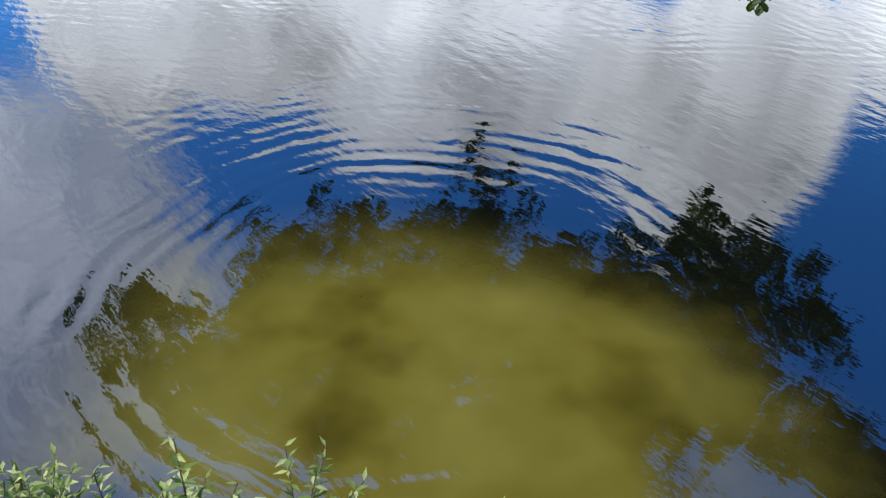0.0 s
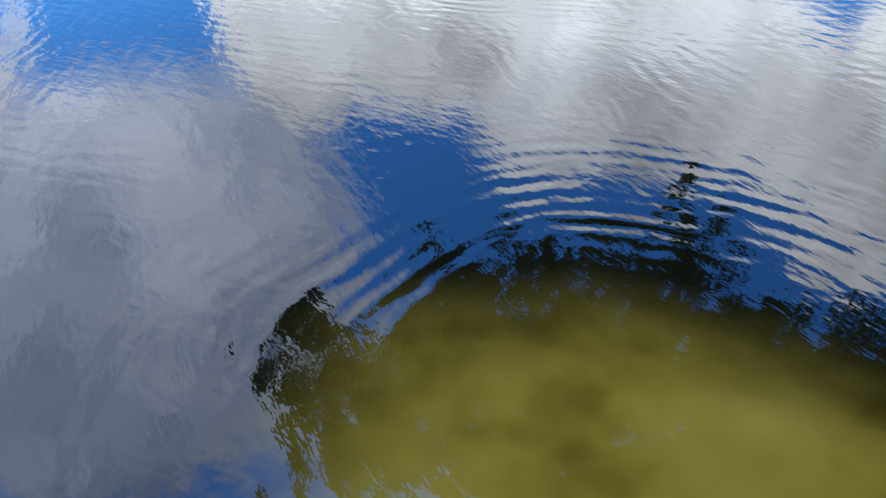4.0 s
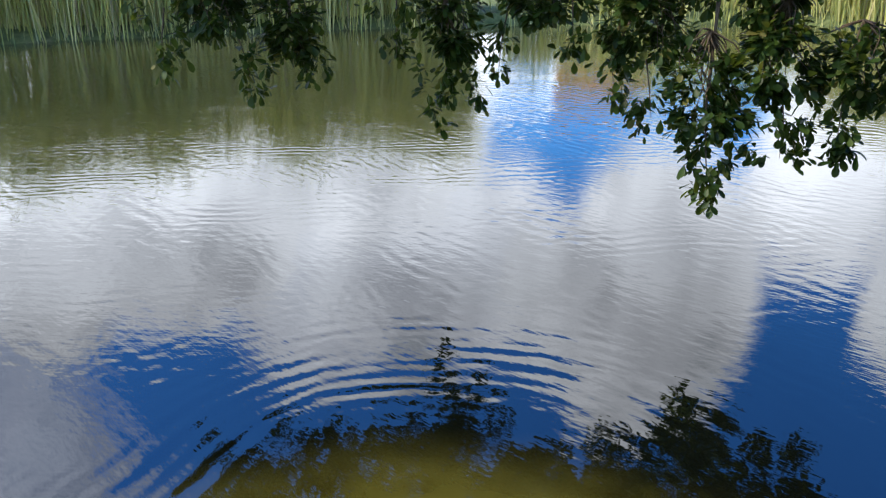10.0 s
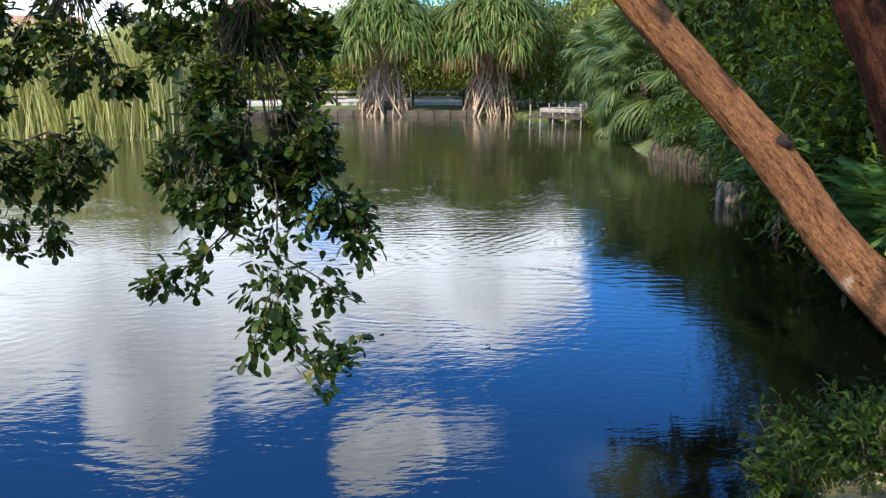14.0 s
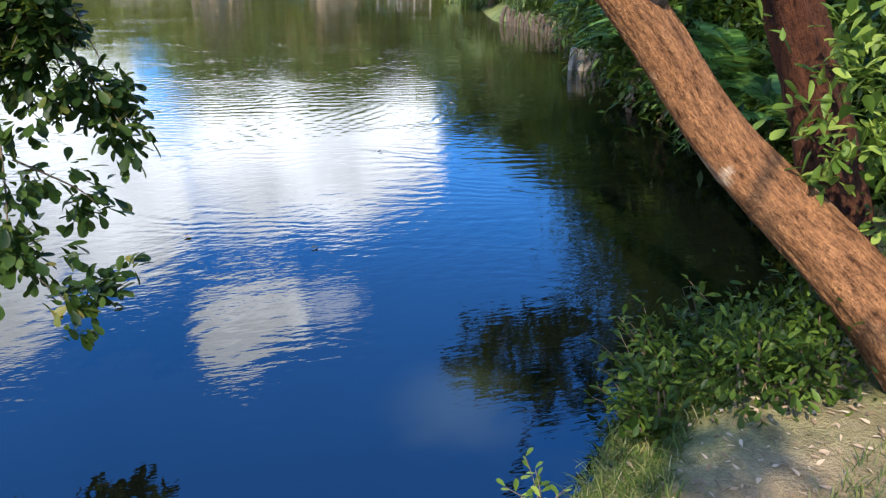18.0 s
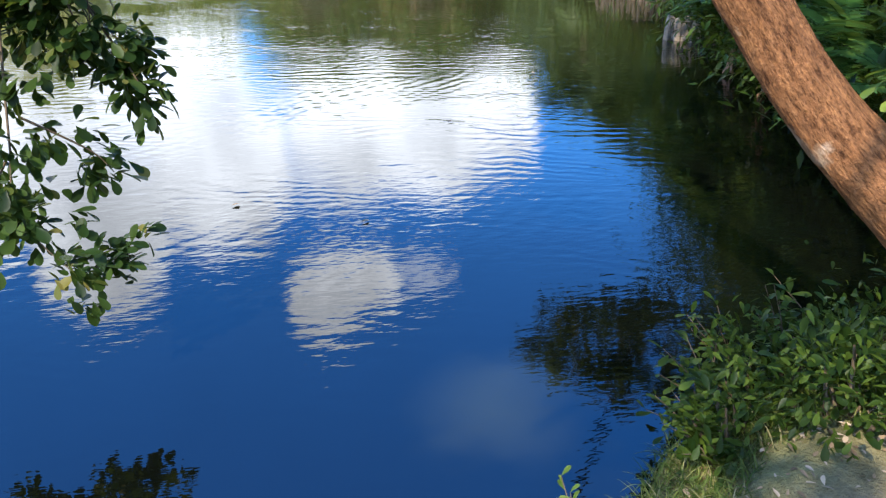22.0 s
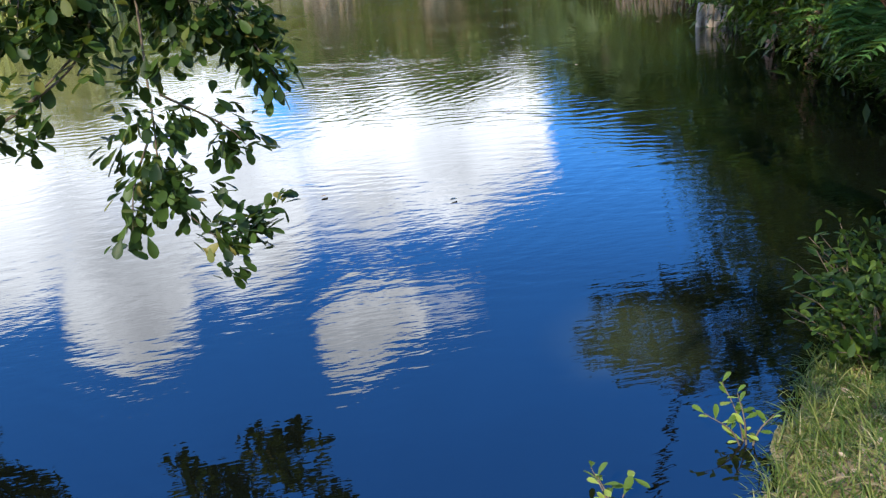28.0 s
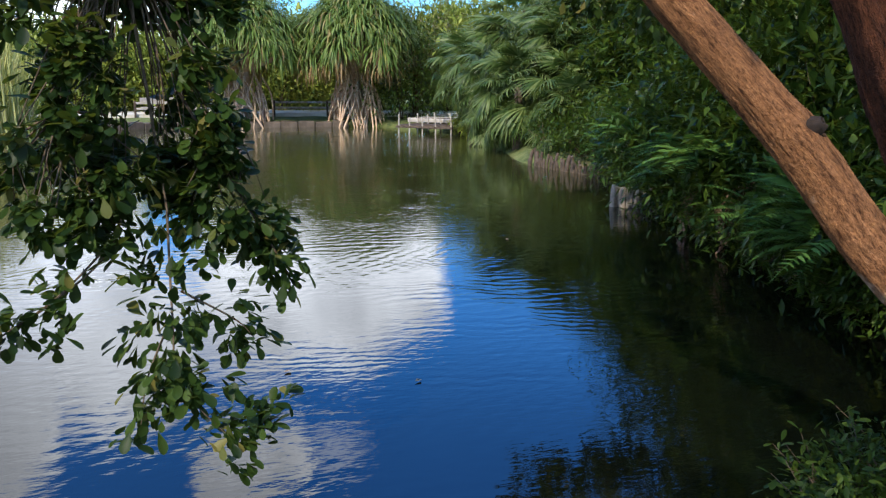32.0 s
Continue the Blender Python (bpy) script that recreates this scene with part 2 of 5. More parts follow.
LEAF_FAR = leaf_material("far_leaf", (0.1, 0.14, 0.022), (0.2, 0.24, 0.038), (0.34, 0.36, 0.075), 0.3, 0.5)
STRAP = leaf_material("pandan_leaf", (0.055, 0.105, 0.024), (0.13, 0.2, 0.045), (0.3, 0.36, 0.11), 0.3, 0.4, (0.3, 0.2, 0.09))
STRAP_DRY = leaf_material("dry_strap", (0.16, 0.09, 0.04), (0.27, 0.17, 0.08), (0.38, 0.26, 0.13), 0.2, 0.7)
PALM = leaf_material("palm_leaf", (0.03, 0.058, 0.014), (0.062, 0.105, 0.026), (0.15, 0.19, 0.065), 0.25, 0.36)
FERN = leaf_material("fern_leaf", (0.02, 0.06, 0.012), (0.045, 0.11, 0.022), (0.1, 0.19, 0.04), 0.28, 0.4)
DEAD = leaf_material("dead_frond", (0.12, 0.06, 0.04), (0.22, 0.12, 0.08), (0.33, 0.2, 0.14), 0.15, 0.8)
REED = leaf_material("reed_blade", (0.3, 0.31, 0.08), (0.5, 0.49, 0.15), (0.66, 0.6, 0.26), 0.3, 0.5, (0.42, 0.33, 0.18))
GRASS = leaf_material("grass_blade", (0.028, 0.055, 0.01), (0.06, 0.095, 0.018), (0.17, 0.18, 0.05), 0.3, 0.55, (0.32, 0.27, 0.14))
LITTER = leaf_material("fallen_leaf", (0.13, 0.085, 0.048), (0.27, 0.185, 0.11), (0.42, 0.32, 0.21), 0.05, 0.8)
# pale patches on this bark are dappled sunlight put into the colour
BARK = bark_material("red_brown_bark", (0.07, 0.026, 0.01), (0.44, 0.2, 0.085), (0.62, 0.45, 0.32), 1.2, 0.6)
# near-black: the shade inside the knot's hole is put into the colour
KNOT_SHADE = plain_material("shaded_knot_hole", (0.01, 0.006, 0.004), (0.03, 0.018, 0.012), 30.0)
BARK_PALE = bark_material("flaking_bark", (0.13, 0.09, 0.06), (0.38, 0.3, 0.22), (0.48, 0.42, 0.34), 0.7)
BARK_DARK = bark_material("dark_bark", (0.01, 0.004, 0.0025), (0.13, 0.046, 0.022), None, 0.8)
TWIG = plain_material("twig", (0.06, 0.04, 0.025), (0.14, 0.1, 0.06), 20.0)
ROOT = plain_material("prop_root", (0.34, 0.2, 0.12), (0.72, 0.54, 0.38), 5.0)
POST = plain_material("weathered_post", (0.03, 0.021, 0.014), (0.13, 0.092, 0.066), 9.0)
POST_PALE = plain_material("bleached_post", (0.1, 0.08, 0.06), (0.32, 0.26, 0.2), 9.0)
STONE = plain_material("shore_stone", (0.045, 0.035, 0.026), (0.13, 0.1, 0.078), 3.0)
PALE_WOOD = plain_material("pale_plank", (0.26, 0.23, 0.19), (0.46, 0.41, 0.35), 4.0)
CONCRETE = plain_material("concrete", (0.46, 0.42, 0.34), (0.66, 0.61, 0.5), 1.5)
RENDER_ORANGE = plain_material("ochre_wall_paint", (0.7, 0.36, 0.08), (0.8, 0.45, 0.13), 0.6)
RENDER_PINK = plain_material("pale_pink_paint", (0.55, 0.42, 0.36), (0.66, 0.52, 0.45), 0.6)
TILE_ROOF = plain_material("clay_tile", (0.4, 0.17, 0.1), (0.52, 0.26, 0.16), 2.0)
BLUE_PAINT = plain_material("blue_paint", (0.04, 0.14, 0.4), (0.06, 0.2, 0.5), 2.0, 0.5)
YELLOW_PLASTIC = plain_material("yellow_plastic", (0.65, 0.36, 0.03), (0.75, 0.45, 0.05), 5.0, 0.45)
DARK_GLASS = plain_material("window_glass", (0.03, 0.035, 0.04), (0.05, 0.055, 0.06), 1.0, 0.08, 0.0, 0.6)


def ground_material():
    m, nd, lk, b = material("bank_soil_and_grass", 0.95, 0.15)
    pos = nd.new("ShaderNodeTexCoord").outputs["Object"]
    big = tex_noise(nd, lk, pos, 0.35, 5.0)
    mid = tex_noise(nd, lk, pos, 4.0, 6.0, 0.65)
    fine = tex_noise(nd, lk, pos, 55.0, 4.0, 0.65)
    soil = ramp(nd, lk, mid, [(0.3, (0.12, 0.085, 0.045)), (0.7, (0.3, 0.225, 0.125))])
    turf = ramp(nd, lk, mid, [(0.3, (0.07, 0.1, 0.03)), (0.7, (0.2, 0.22, 0.08))])
    sepn = nd.new("ShaderNodeSeparateXYZ")
    lk.new(pos, sepn.inputs[0])
    far = nd.new("ShaderNodeMapRange")
    lk.new(sepn.outputs[1], far.inputs[0])
    far.inputs[1].default_value, far.inputs[2].default_value = 12.0, 30.0
    far.inputs[3].default_value, far.inputs[4].default_value = 0.0, 0.35
    ad = nd.new("ShaderNodeMath")
    ad.operation = "ADD"
    lk.new(big, ad.inputs[0])
    lk.new(far.outputs[0], ad.inputs[1])
    col = mixc(nd, lk, ramp(nd, lk, ad.outputs[0], [(0.42, (0, 0, 0)), (0.58, (1, 1, 1))]), soil, turf)
    col = mixc(nd, lk, 0.5, col, ramp(nd, lk, fine, [(0.3, (0.4, 0.4, 0.4)), (0.7, (1, 1, 1))]), "MULTIPLY")
    lk.new(col, b.inputs["Base Color"])
    bump(nd, lk, b, fine, 0.02)
    return m


RING = (-1.45, 2.3)


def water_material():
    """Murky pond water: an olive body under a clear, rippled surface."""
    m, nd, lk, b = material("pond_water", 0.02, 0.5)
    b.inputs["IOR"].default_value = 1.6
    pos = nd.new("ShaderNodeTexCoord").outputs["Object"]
    # dark blotches in the shallow colour stand for the canopy's soft reflection
    canopy_mottle = tex_noise(nd, lk, pos, 1.5, 3.0, 0.5)
    shallow = ramp(nd, lk, canopy_mottle, [(0.36, (0.035, 0.028, 0.003)), (0.5, (0.075, 0.063, 0.009)), (0.7, (0.1, 0.087, 0.016))])
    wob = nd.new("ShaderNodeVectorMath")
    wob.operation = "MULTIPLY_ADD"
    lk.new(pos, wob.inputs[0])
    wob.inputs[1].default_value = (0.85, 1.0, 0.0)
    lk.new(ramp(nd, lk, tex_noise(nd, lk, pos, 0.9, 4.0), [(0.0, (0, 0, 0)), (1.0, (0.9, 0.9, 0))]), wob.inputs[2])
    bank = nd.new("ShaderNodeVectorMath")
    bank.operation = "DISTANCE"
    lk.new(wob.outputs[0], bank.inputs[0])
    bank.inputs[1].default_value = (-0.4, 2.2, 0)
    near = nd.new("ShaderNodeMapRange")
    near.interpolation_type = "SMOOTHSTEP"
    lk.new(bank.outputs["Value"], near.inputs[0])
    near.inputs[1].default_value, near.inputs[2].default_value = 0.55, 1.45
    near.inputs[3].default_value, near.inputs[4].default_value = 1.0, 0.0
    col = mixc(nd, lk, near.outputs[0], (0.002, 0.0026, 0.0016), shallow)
    # far water: olive murk, with the reflected sunlit greens painted into its colour
    out = nd.new("ShaderNodeSeparateXYZ")
    lk.new(pos, out.inputs[0])
    open_ = nd.new("ShaderNodeMapRange")
    lk.new(out.outputs[1], open_.inputs[0])
    open_.inputs[1].default_value, open_.inputs[2].default_value = 7.0, 17.0
    open_.inputs[3].default_value, open_.inputs[4].default_value = 0.0, 1.0
    col = mixc(nd, lk, open_.outputs[0], col, (0.034, 0.036, 0.011))
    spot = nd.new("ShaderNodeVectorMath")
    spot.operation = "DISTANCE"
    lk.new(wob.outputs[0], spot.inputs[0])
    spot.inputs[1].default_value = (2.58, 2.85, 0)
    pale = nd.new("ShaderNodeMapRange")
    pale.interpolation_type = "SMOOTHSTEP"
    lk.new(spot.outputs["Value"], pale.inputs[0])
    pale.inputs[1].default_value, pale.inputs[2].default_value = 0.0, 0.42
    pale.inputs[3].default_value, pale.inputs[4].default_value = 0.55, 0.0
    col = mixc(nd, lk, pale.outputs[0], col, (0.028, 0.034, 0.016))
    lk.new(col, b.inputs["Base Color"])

    def mathn(op, a, c=None, clamp=False):
        n = nd.new("ShaderNodeMath")
        n.operation, n.use_clamp = op, clamp
        for i, v in enumerate((a, c)):
            if v is None:
                continue
            if isinstance(v, (int, float)):
                n.inputs[i].default_value = v
            else:
                lk.new(v, n.inputs[i])
        return n.outputs[0]

    def stretched(sx, sy, turn):
        mp = nd.new("ShaderNodeMapping")
        mp.vector_type = "TEXTURE"
        mp.inputs["Scale"].default_value = (1 / sx, 1 / sy, 1)
        mp.inputs["Rotation"].default_value = (0, 0, radians(turn))
        lk.new(pos, mp.inputs[0])
        return mp.outputs[0]

    swell = tex_noise(nd, lk, stretched(0.8, 2.2, -12), 1.0, 2.0, 0.5)
    chop = tex_noise(nd, lk, stretched(2.6, 9.0, -32), 1.0, 3.0, 0.55)
    chop2 = tex_noise(nd, lk, stretched(4.0, 12.0, 14), 1.0, 2.0, 0.5)
    fine = tex_noise(nd, lk, stretched(8.0, 26.0, -18), 1.0, 2.0, 0.5)
    gust = tex_noise(nd, lk, pos, 0.22, 3.0, 0.5)
    gust = mathn("MULTIPLY", mathn("SUBTRACT", gust, 0.36), 4.0, True)
    eyed = nd.new("ShaderNodeVectorMath")
    eyed.operation = "LENGTH"
    lk.new(pos, eyed.inputs[0])
    calm = nd.new("ShaderNodeMapRange")
    lk.new(eyed.outputs["Value"], calm.inputs[0])
    calm.inputs[1].default_value, calm.inputs[2].default_value = 4.4, 10.0
    calm.inputs[3].default_value, calm.inputs[4].default_value = 0.24, 0.8
    gust = mathn("MULTIPLY", gust, calm.outputs[0])
    height = mathn("ADD", mathn("ADD", mathn("MULTIPLY", swell, 0.0016), mathn("MULTIPLY", fine, 0.0007)), mathn("MULTIPLY", mathn("MULTIPLY", mathn("ADD", chop, chop2), 0.0034), gust))
    # rings spreading over the near water
    sp = nd.new("ShaderNodeVectorMath")
    sp.operation = "DISTANCE"
    lk.new(pos, sp.inputs[0])
    sp.inputs[1].default_value = (RING[0], RING[1], 0)
    d = mathn("ADD", sp.outputs["Value"], mathn("MULTIPLY", tex_noise(nd, lk, pos, 0.8, 3.0), 0.4))
    ringw = mathn("ADD", mathn("SINE", mathn("MULTIPLY", d, 2 * math.pi / 0.15)), mathn("MULTIPLY", mathn("SINE", mathn("MULTIPLY", d, 2 * math.pi / 0.23)), 0.8))
    fade = mathn("MULTIPLY", mathn("MULTIPLY", mathn("SUBTRACT", 2.75, d), 0.75, True), mathn("MULTIPLY", mathn("SUBTRACT", d, 0.8), 1.6, True))
    broken = mathn("MULTIPLY", mathn("SUBTRACT", tex_noise(nd, lk, pos, 1.6, 4.0), 0.4), 3.2, True)
    height = mathn("ADD", height, mathn("MULTIPLY", mathn("MULTIPLY", ringw, mathn("MULTIPLY", fade, broken)), 0.0017))
    # trains of small waves further out
    flat = nd.new("ShaderNodeSeparateXYZ")
    lk.new(pos, flat.inputs[0])
    for turn, wave, amp, spot in ((-21.0, 0.19, 0.0011, 0.33), (-36.0, 0.13, 0.0008, 0.5), (30.0, 0.17, 0.0009, 0.41)):
        along = mathn("ADD", mathn("MULTIPLY", flat.outputs[0], -math.sin(radians(turn))), mathn("MULTIPLY", flat.outputs[1], math.cos(radians(turn))))
        along = mathn("ADD", along, mathn("MULTIPLY", tex_noise(nd, lk, pos, 0.55, 4.0, 0.6), 0.9))
        train = mathn("SINE", mathn("MULTIPLY", along, 2 * math.pi / wave))
        here = mathn("MULTIPLY", mathn("SUBTRACT", tex_noise(nd, lk, stretched(spot, spot * 2.3, turn), 1.0, 4.0, 0.6), 0.47), 6.0, True)
        height = mathn("ADD", height, mathn("MULTIPLY", mathn("MULTIPLY", train, mathn("MULTIPLY", here, calm.outputs[0])), amp))
    bump(nd, lk, b, height, 1.0)
    return m


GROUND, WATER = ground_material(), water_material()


# ---- mesh helpers ----
rng = np.random.default_rng(7)


def quick_mesh(name, verts, faces, mat, uv=None, smooth=True):
    """A mesh from arrays of corners and of faces (all triangles or all quads)."""
    verts, faces = np.asarray(verts, np.float32), np.asarray(faces, np.int32)
    me = bpy.data.meshes.new(name)
    me.vertices.add(len(verts))
    me.vertices.foreach_set("co", verts.ravel())
    me.loops.add(faces.size)
    me.loops.foreach_set("vertex_index", faces.ravel())
    me.polygons.add(len(faces))
    me.polygons.foreach_set("loop_start", np.arange(len(faces), dtype=np.int32) * faces.shape[1])
    me.polygons.foreach_set("use_smooth", np.full(len(faces), smooth))
    if uv is not None:
        me.uv_layers.new(name="UVMap").data.foreach_set("uv", np.asarray(uv, np.float32)[faces.ravel()].ravel())
    me.update(calc_edges=True)
    me.validate()
    me.materials.append(mat)
    return me


def part(name, me, parent, label=""):
    ob = new(name, me)
    ob.parent = parent
    return tagged(ob, label)


def thing(name, place, label, category, group="", kind=""):
    ob = new(name)
    ob.location = place
    ob.empty_display_size = 0.2
    return tagged(ob, label, category, group, kind)


def joined(*pieces):
    vs, fs, n = [], [], 0
    for v, f in pieces:
        vs.append(v)
        fs.append(np.asarray(f) + n)
        n += len(v)
    return np.concatenate(vs), np.concatenate(fs)


def unit(v):
    return v / np.maximum(np.linalg.norm(v, axis=-1, keepdims=True), 1e-9)


def smooth_line(points, count):
    """A smooth curve through points (Catmull-Rom)."""
    p = np.asarray(points, float)
    p = np.vstack([2 * p[0] - p[1], p, 2 * p[-1] - p[-2]])
    out = []
    for s in np.linspace(0, len(p) - 3 - 1e-6, count):
        i, t = int(s), s - int(s)
        a, b, c, d = p[i:i + 4]
        out.append(0.5 * (2 * b + (c - a) * t + (2 * a - 5 * b + 4 * c - d) * t * t + (3 * b - a - 3 * c + d) * t ** 3))
    return np.array(out)


def tube(points, radii, sides=8, count=0, rough=0.0, seed=0, knots=()):
    """A tapered tube; rough makes its skin lumpy; returns corners, quads and a map in metres."""
    line = smooth_line(points, count) if count else np.asarray(points, float)
    n = len(line)
    rad = np.interp(np.linspace(0, 1, n), np.linspace(0, 1, len(radii)), radii)
    tan = unit(np.gradient(line, axis=0))
    ref = np.array([0.31, 0.17, 0.93]) if abs(tan[0, 2]) < 0.9 else np.array([0.9, 0.3, 0.1])
    u = unit(np.cross(tan, ref))
    w = np.cross(tan, u)
    ang = np.linspace(0, 2 * np.pi, sides + 1)
    length = np.concatenate([[0], np.cumsum(np.linalg.norm(np.diff(line, axis=0), axis=1))])
    rr = np.repeat(rad[:, None], sides + 1, 1)
    if rough:
        for i in range(n):
            for j in range(sides):
                a = ang[j]
                q = Vector((math.cos(a) * 2.2 + seed, math.sin(a) * 2.2, length[i] * 1.6))
                r2 = Vector((math.cos(a) * 9 + seed, math.sin(a) * 9, length[i] * 5.0))
                r3 = Vector((math.cos(a) * 22 + seed, math.sin(a) * 22, length[i] * 9.0))
                rr[i, j] *= 1 + rough * (noise.noise(q) * 0.9 + noise.noise(r2) * 0.4 + (abs(noise.noise(r3)) - 0.3) * 0.5)
        rr[:, -1] = rr[:, 0]
    v = line[:, None, :] + rr[..., None] * (np.cos(ang)[None, :, None] * u[:, None, :] + np.sin(ang)[None, :, None] * w[:, None, :])
    for kx, ky, kz, size, up in knots:
        d = np.linalg.norm(v - np.array([kx, ky, kz]), axis=-1) / size
        v = v + (unit(v - line[:, None, :]) * (up * (np.exp(-d * d) - 1.5 * np.exp(-(d / 0.45) ** 2)))[..., None])
    uv = np.stack([np.repeat((ang / (2 * np.pi))[None, :], n, 0) * 2 * np.pi * rad.mean(), np.repeat(length[:, None], sides + 1, 1)], -1)
    k = np.arange((n - 1) * (sides + 1)).reshape(n - 1, sides + 1)[:, :-1].ravel()
    f = np.stack([k, k + 1, k + sides + 2, k + sides + 1], 1)
    return v.reshape(-1, 3), f, uv.reshape(-1, 2)


def tube_mesh(name, mat, points, radii, **kw):
    v, f, uv = tube(points, radii, **kw)
    return quick_mesh(name, v, f, mat, uv)


def scatter(tv, tf, place, along, size, face=None, width=1.0):
    """Copies of a small pattern whose length runs along +y, set at many places, turned along the given ways."""
    k = len(place)
    y = unit(np.asarray(along, float))
    up = rng.normal(size=(k, 3)) if face is None else np.asarray(face, float) + rng.normal(size=(k, 3)) * 0.25
    x = unit(np.cross(y, up))
    z = np.cross(x, y)
    s = np.broadcast_to(np.asarray(size, float), (k,))[:, None, None]
    t = np.asarray(tv, float)[None]
    v = np.asarray(place)[:, None, :] + s * (t[..., 0:1] * width * x[:, None] + t[..., 1:2] * y[:, None] + t[..., 2:3] * z[:, None])
    f = np.asarray(tf)[None] + (np.arange(k) * len(tv))[:, None, None]
    return v.reshape(-1, 3), f.reshape(-1, np.asarray(tf).shape[1])


# an obovate leaf, folded along its rib
OBOVATE = ([(0, 0, 0), (-0.14, 0.28, 0.03), (0, 0.31, -0.02), (0.14, 0.28, 0.03), (-0.29, 0.68, 0.05), (0, 0.7, -0.01), (0.29, 0.68, 0.05), (0, 1.0, -0.04)],
           [(0, 2, 1), (0, 3, 2), (1, 2, 4), (2, 5, 4), (2, 3, 6), (2, 6, 5), (4, 5, 7), (5, 6, 7)])
# the same leaf with a rounder tip, for the boughs nearest the eye
ROUND = ([(0, 0, 0), (-0.1, 0.22, 0.03), (0, 0.25, -0.02), (0.1, 0.22, 0.03), (-0.24, 0.52, 0.05), (0, 0.54, -0.01), (0.24, 0.52, 0.05), (-0.25, 0.78, 0.04), (0, 0.8, -0.02), (0.25, 0.78, 0.04), (-0.13, 0.95, 0.0), (0.13, 0.95, 0.0), (0, 1.0, -0.04)],
         [(0, 2, 1), (0, 3, 2), (1, 2, 4), (2, 5, 4), (2, 3, 6), (2, 6, 5), (4, 5, 7), (5, 8, 7), (5, 6, 9), (5, 9, 8), (7, 8, 10), (8, 12, 10), (8, 11, 12), (8, 9, 11)])
OVAL = ([(x * 0.78, y, z) for x, y, z in ROUND[0]], ROUND[1])
LANCE = ([(0, 0, 0), (-0.16, 0.4, 0.03), (0.16, 0.4, 0.03), (0, 0.45, -0.03), (0, 1.0, -0.08)],
         [(0, 3, 1), (0, 2, 3), (1, 3, 4), (3, 2, 4)])


def blades(place, heading, length, width, droop, lean):
    """Long narrow leaves that rise, arch over and hang: heading in radians, droop 0 to 1."""
    k = len(place)
    h = np.stack([np.cos(heading), np.sin(heading), np.zeros(k)], -1)
    side = np.stack([-np.sin(heading), np.cos(heading), np.zeros(k)], -1)
    ts = np.array([0, 0.3, 0.6, 0.85, 1.0])
    ws = np.array([0.8, 1.0, 0.8, 0.45, 0.05])
    el0 = np.pi / 2 - lean
    pos = np.zeros((k, 5, 3))
    p = np.asarray(place, float).copy()
    pos[:, 0] = p
    for i in range(1, 5):
        a = el0 - droop * (ts[i] + ts[i - 1]) / 2 * np.pi
        step = (ts[i] - ts[i - 1]) * length
        p = p + step[:, None] * (h * np.cos(a)[:, None] + np.array([0, 0, 1.0]) * np.sin(a)[:, None])
        pos[:, i] = p
    off = side[:, None, :] * (ws[None, :, None] * np.asarray(width).reshape(-1, 1, 1) / 2)
    v = np.stack([pos - off, pos + off], 2).reshape(-1, 3)
    base = np.array([(2 * i, 2 * i + 1, 2 * i + 3, 2 * i + 2) for i in range(4)])
    f = base[None] + (np.arange(k) * 10)[:, None, None]
    return v, f.reshape(-1, 4)


def box_piece(cx, cy, cz, sx, sy, sz, bev=0.0):
    """A box with bevelled upright edges, as corners and quads (top and bottom closed by fans of quads)."""
    bm = bmesh.new()
    bmesh.ops.create_cube(bm, size=1.0)
    bmesh.ops.scale(bm, vec=(sx, sy, sz), verts=bm.verts)
    if bev:
        bmesh.ops.bevel(bm, geom=bm.edges[:], offset=bev, segments=1, affect="EDGES")
    bmesh.ops.translate(bm, vec=(cx, cy, cz), verts=bm.verts)
    return bm


def bm_mesh(name, bm, mat, smooth=False):
    me = bpy.data.meshes.new(name)
    bm.to_mesh(me)
    bm.free()
    for p in me.polygons:
        p.use_smooth = smooth
    me.materials.append(mat)
    return me


# ---- ground and water ----
SHORE = np.array([
    (-30, -14), (-14, -6.6), (-7, -2.7), (-3.5, -0.55), (-2.0, 0.36), (-1.2, 0.83), (-0.4, 1.15), (0.6, 1.2), (1.5, 1.12), (1.9, 1.22),
    (2.2, 1.44), (2.6, 1.63), (2.9, 1.8), (3.4, 1.96), (4.1, 1.8), (5.0, 1.9), (5.8, 2.4), (7.0, 3.2), (8.0, 5.0), (8.9, 6.4), (10.8, 9.2), (13.3, 12.2), (13.9, 14.2), (13.8, 15.8),
    (16.5, 20.0), (19.0, 23.5), (20.0, 27.0), (20.2, 30.0), (19.5, 32.6), (17.0, 33.8), (14.8, 34.9), (12.0, 36.5), (7.5, 36.0), (4.8, 31.0), (3.4, 26.0),
    (0.5, 28.0), (-4.0, 29.0), (-12.5, 25.5), (-18.2, 21.3), (-22.3, 17.2), (-27.0, 10.0), (-32.0, 1.0)])


def shore_distance(p):
    """Metres from the water's edge, above zero on land."""
    a, b = SHORE, np.roll(SHORE, -1, 0)
    best, inside = np.full(len(p), 1e9), np.zeros(len(p), bool)
    for (ax, ay), (bx, by) in zip(a, b):
        dx, dy = bx - ax, by - ay
        t = np.clip(((p[:, 0] - ax) * dx + (p[:, 1] - ay) * dy) / (dx * dx + dy * dy), 0, 1)
        best = np.minimum(best, np.hypot(p[:, 0] - ax - t * dx, p[:, 1] - ay - t * dy))
        cross = (ay > p[:, 1]) != (by > p[:, 1])
        xs = (bx - ax) * (p[:, 1] - ay) / np.where(by == ay, 1e-9, by - ay) + ax
        inside ^= cross & (p[:, 0] < xs)
    return np.where(inside, -best, best)


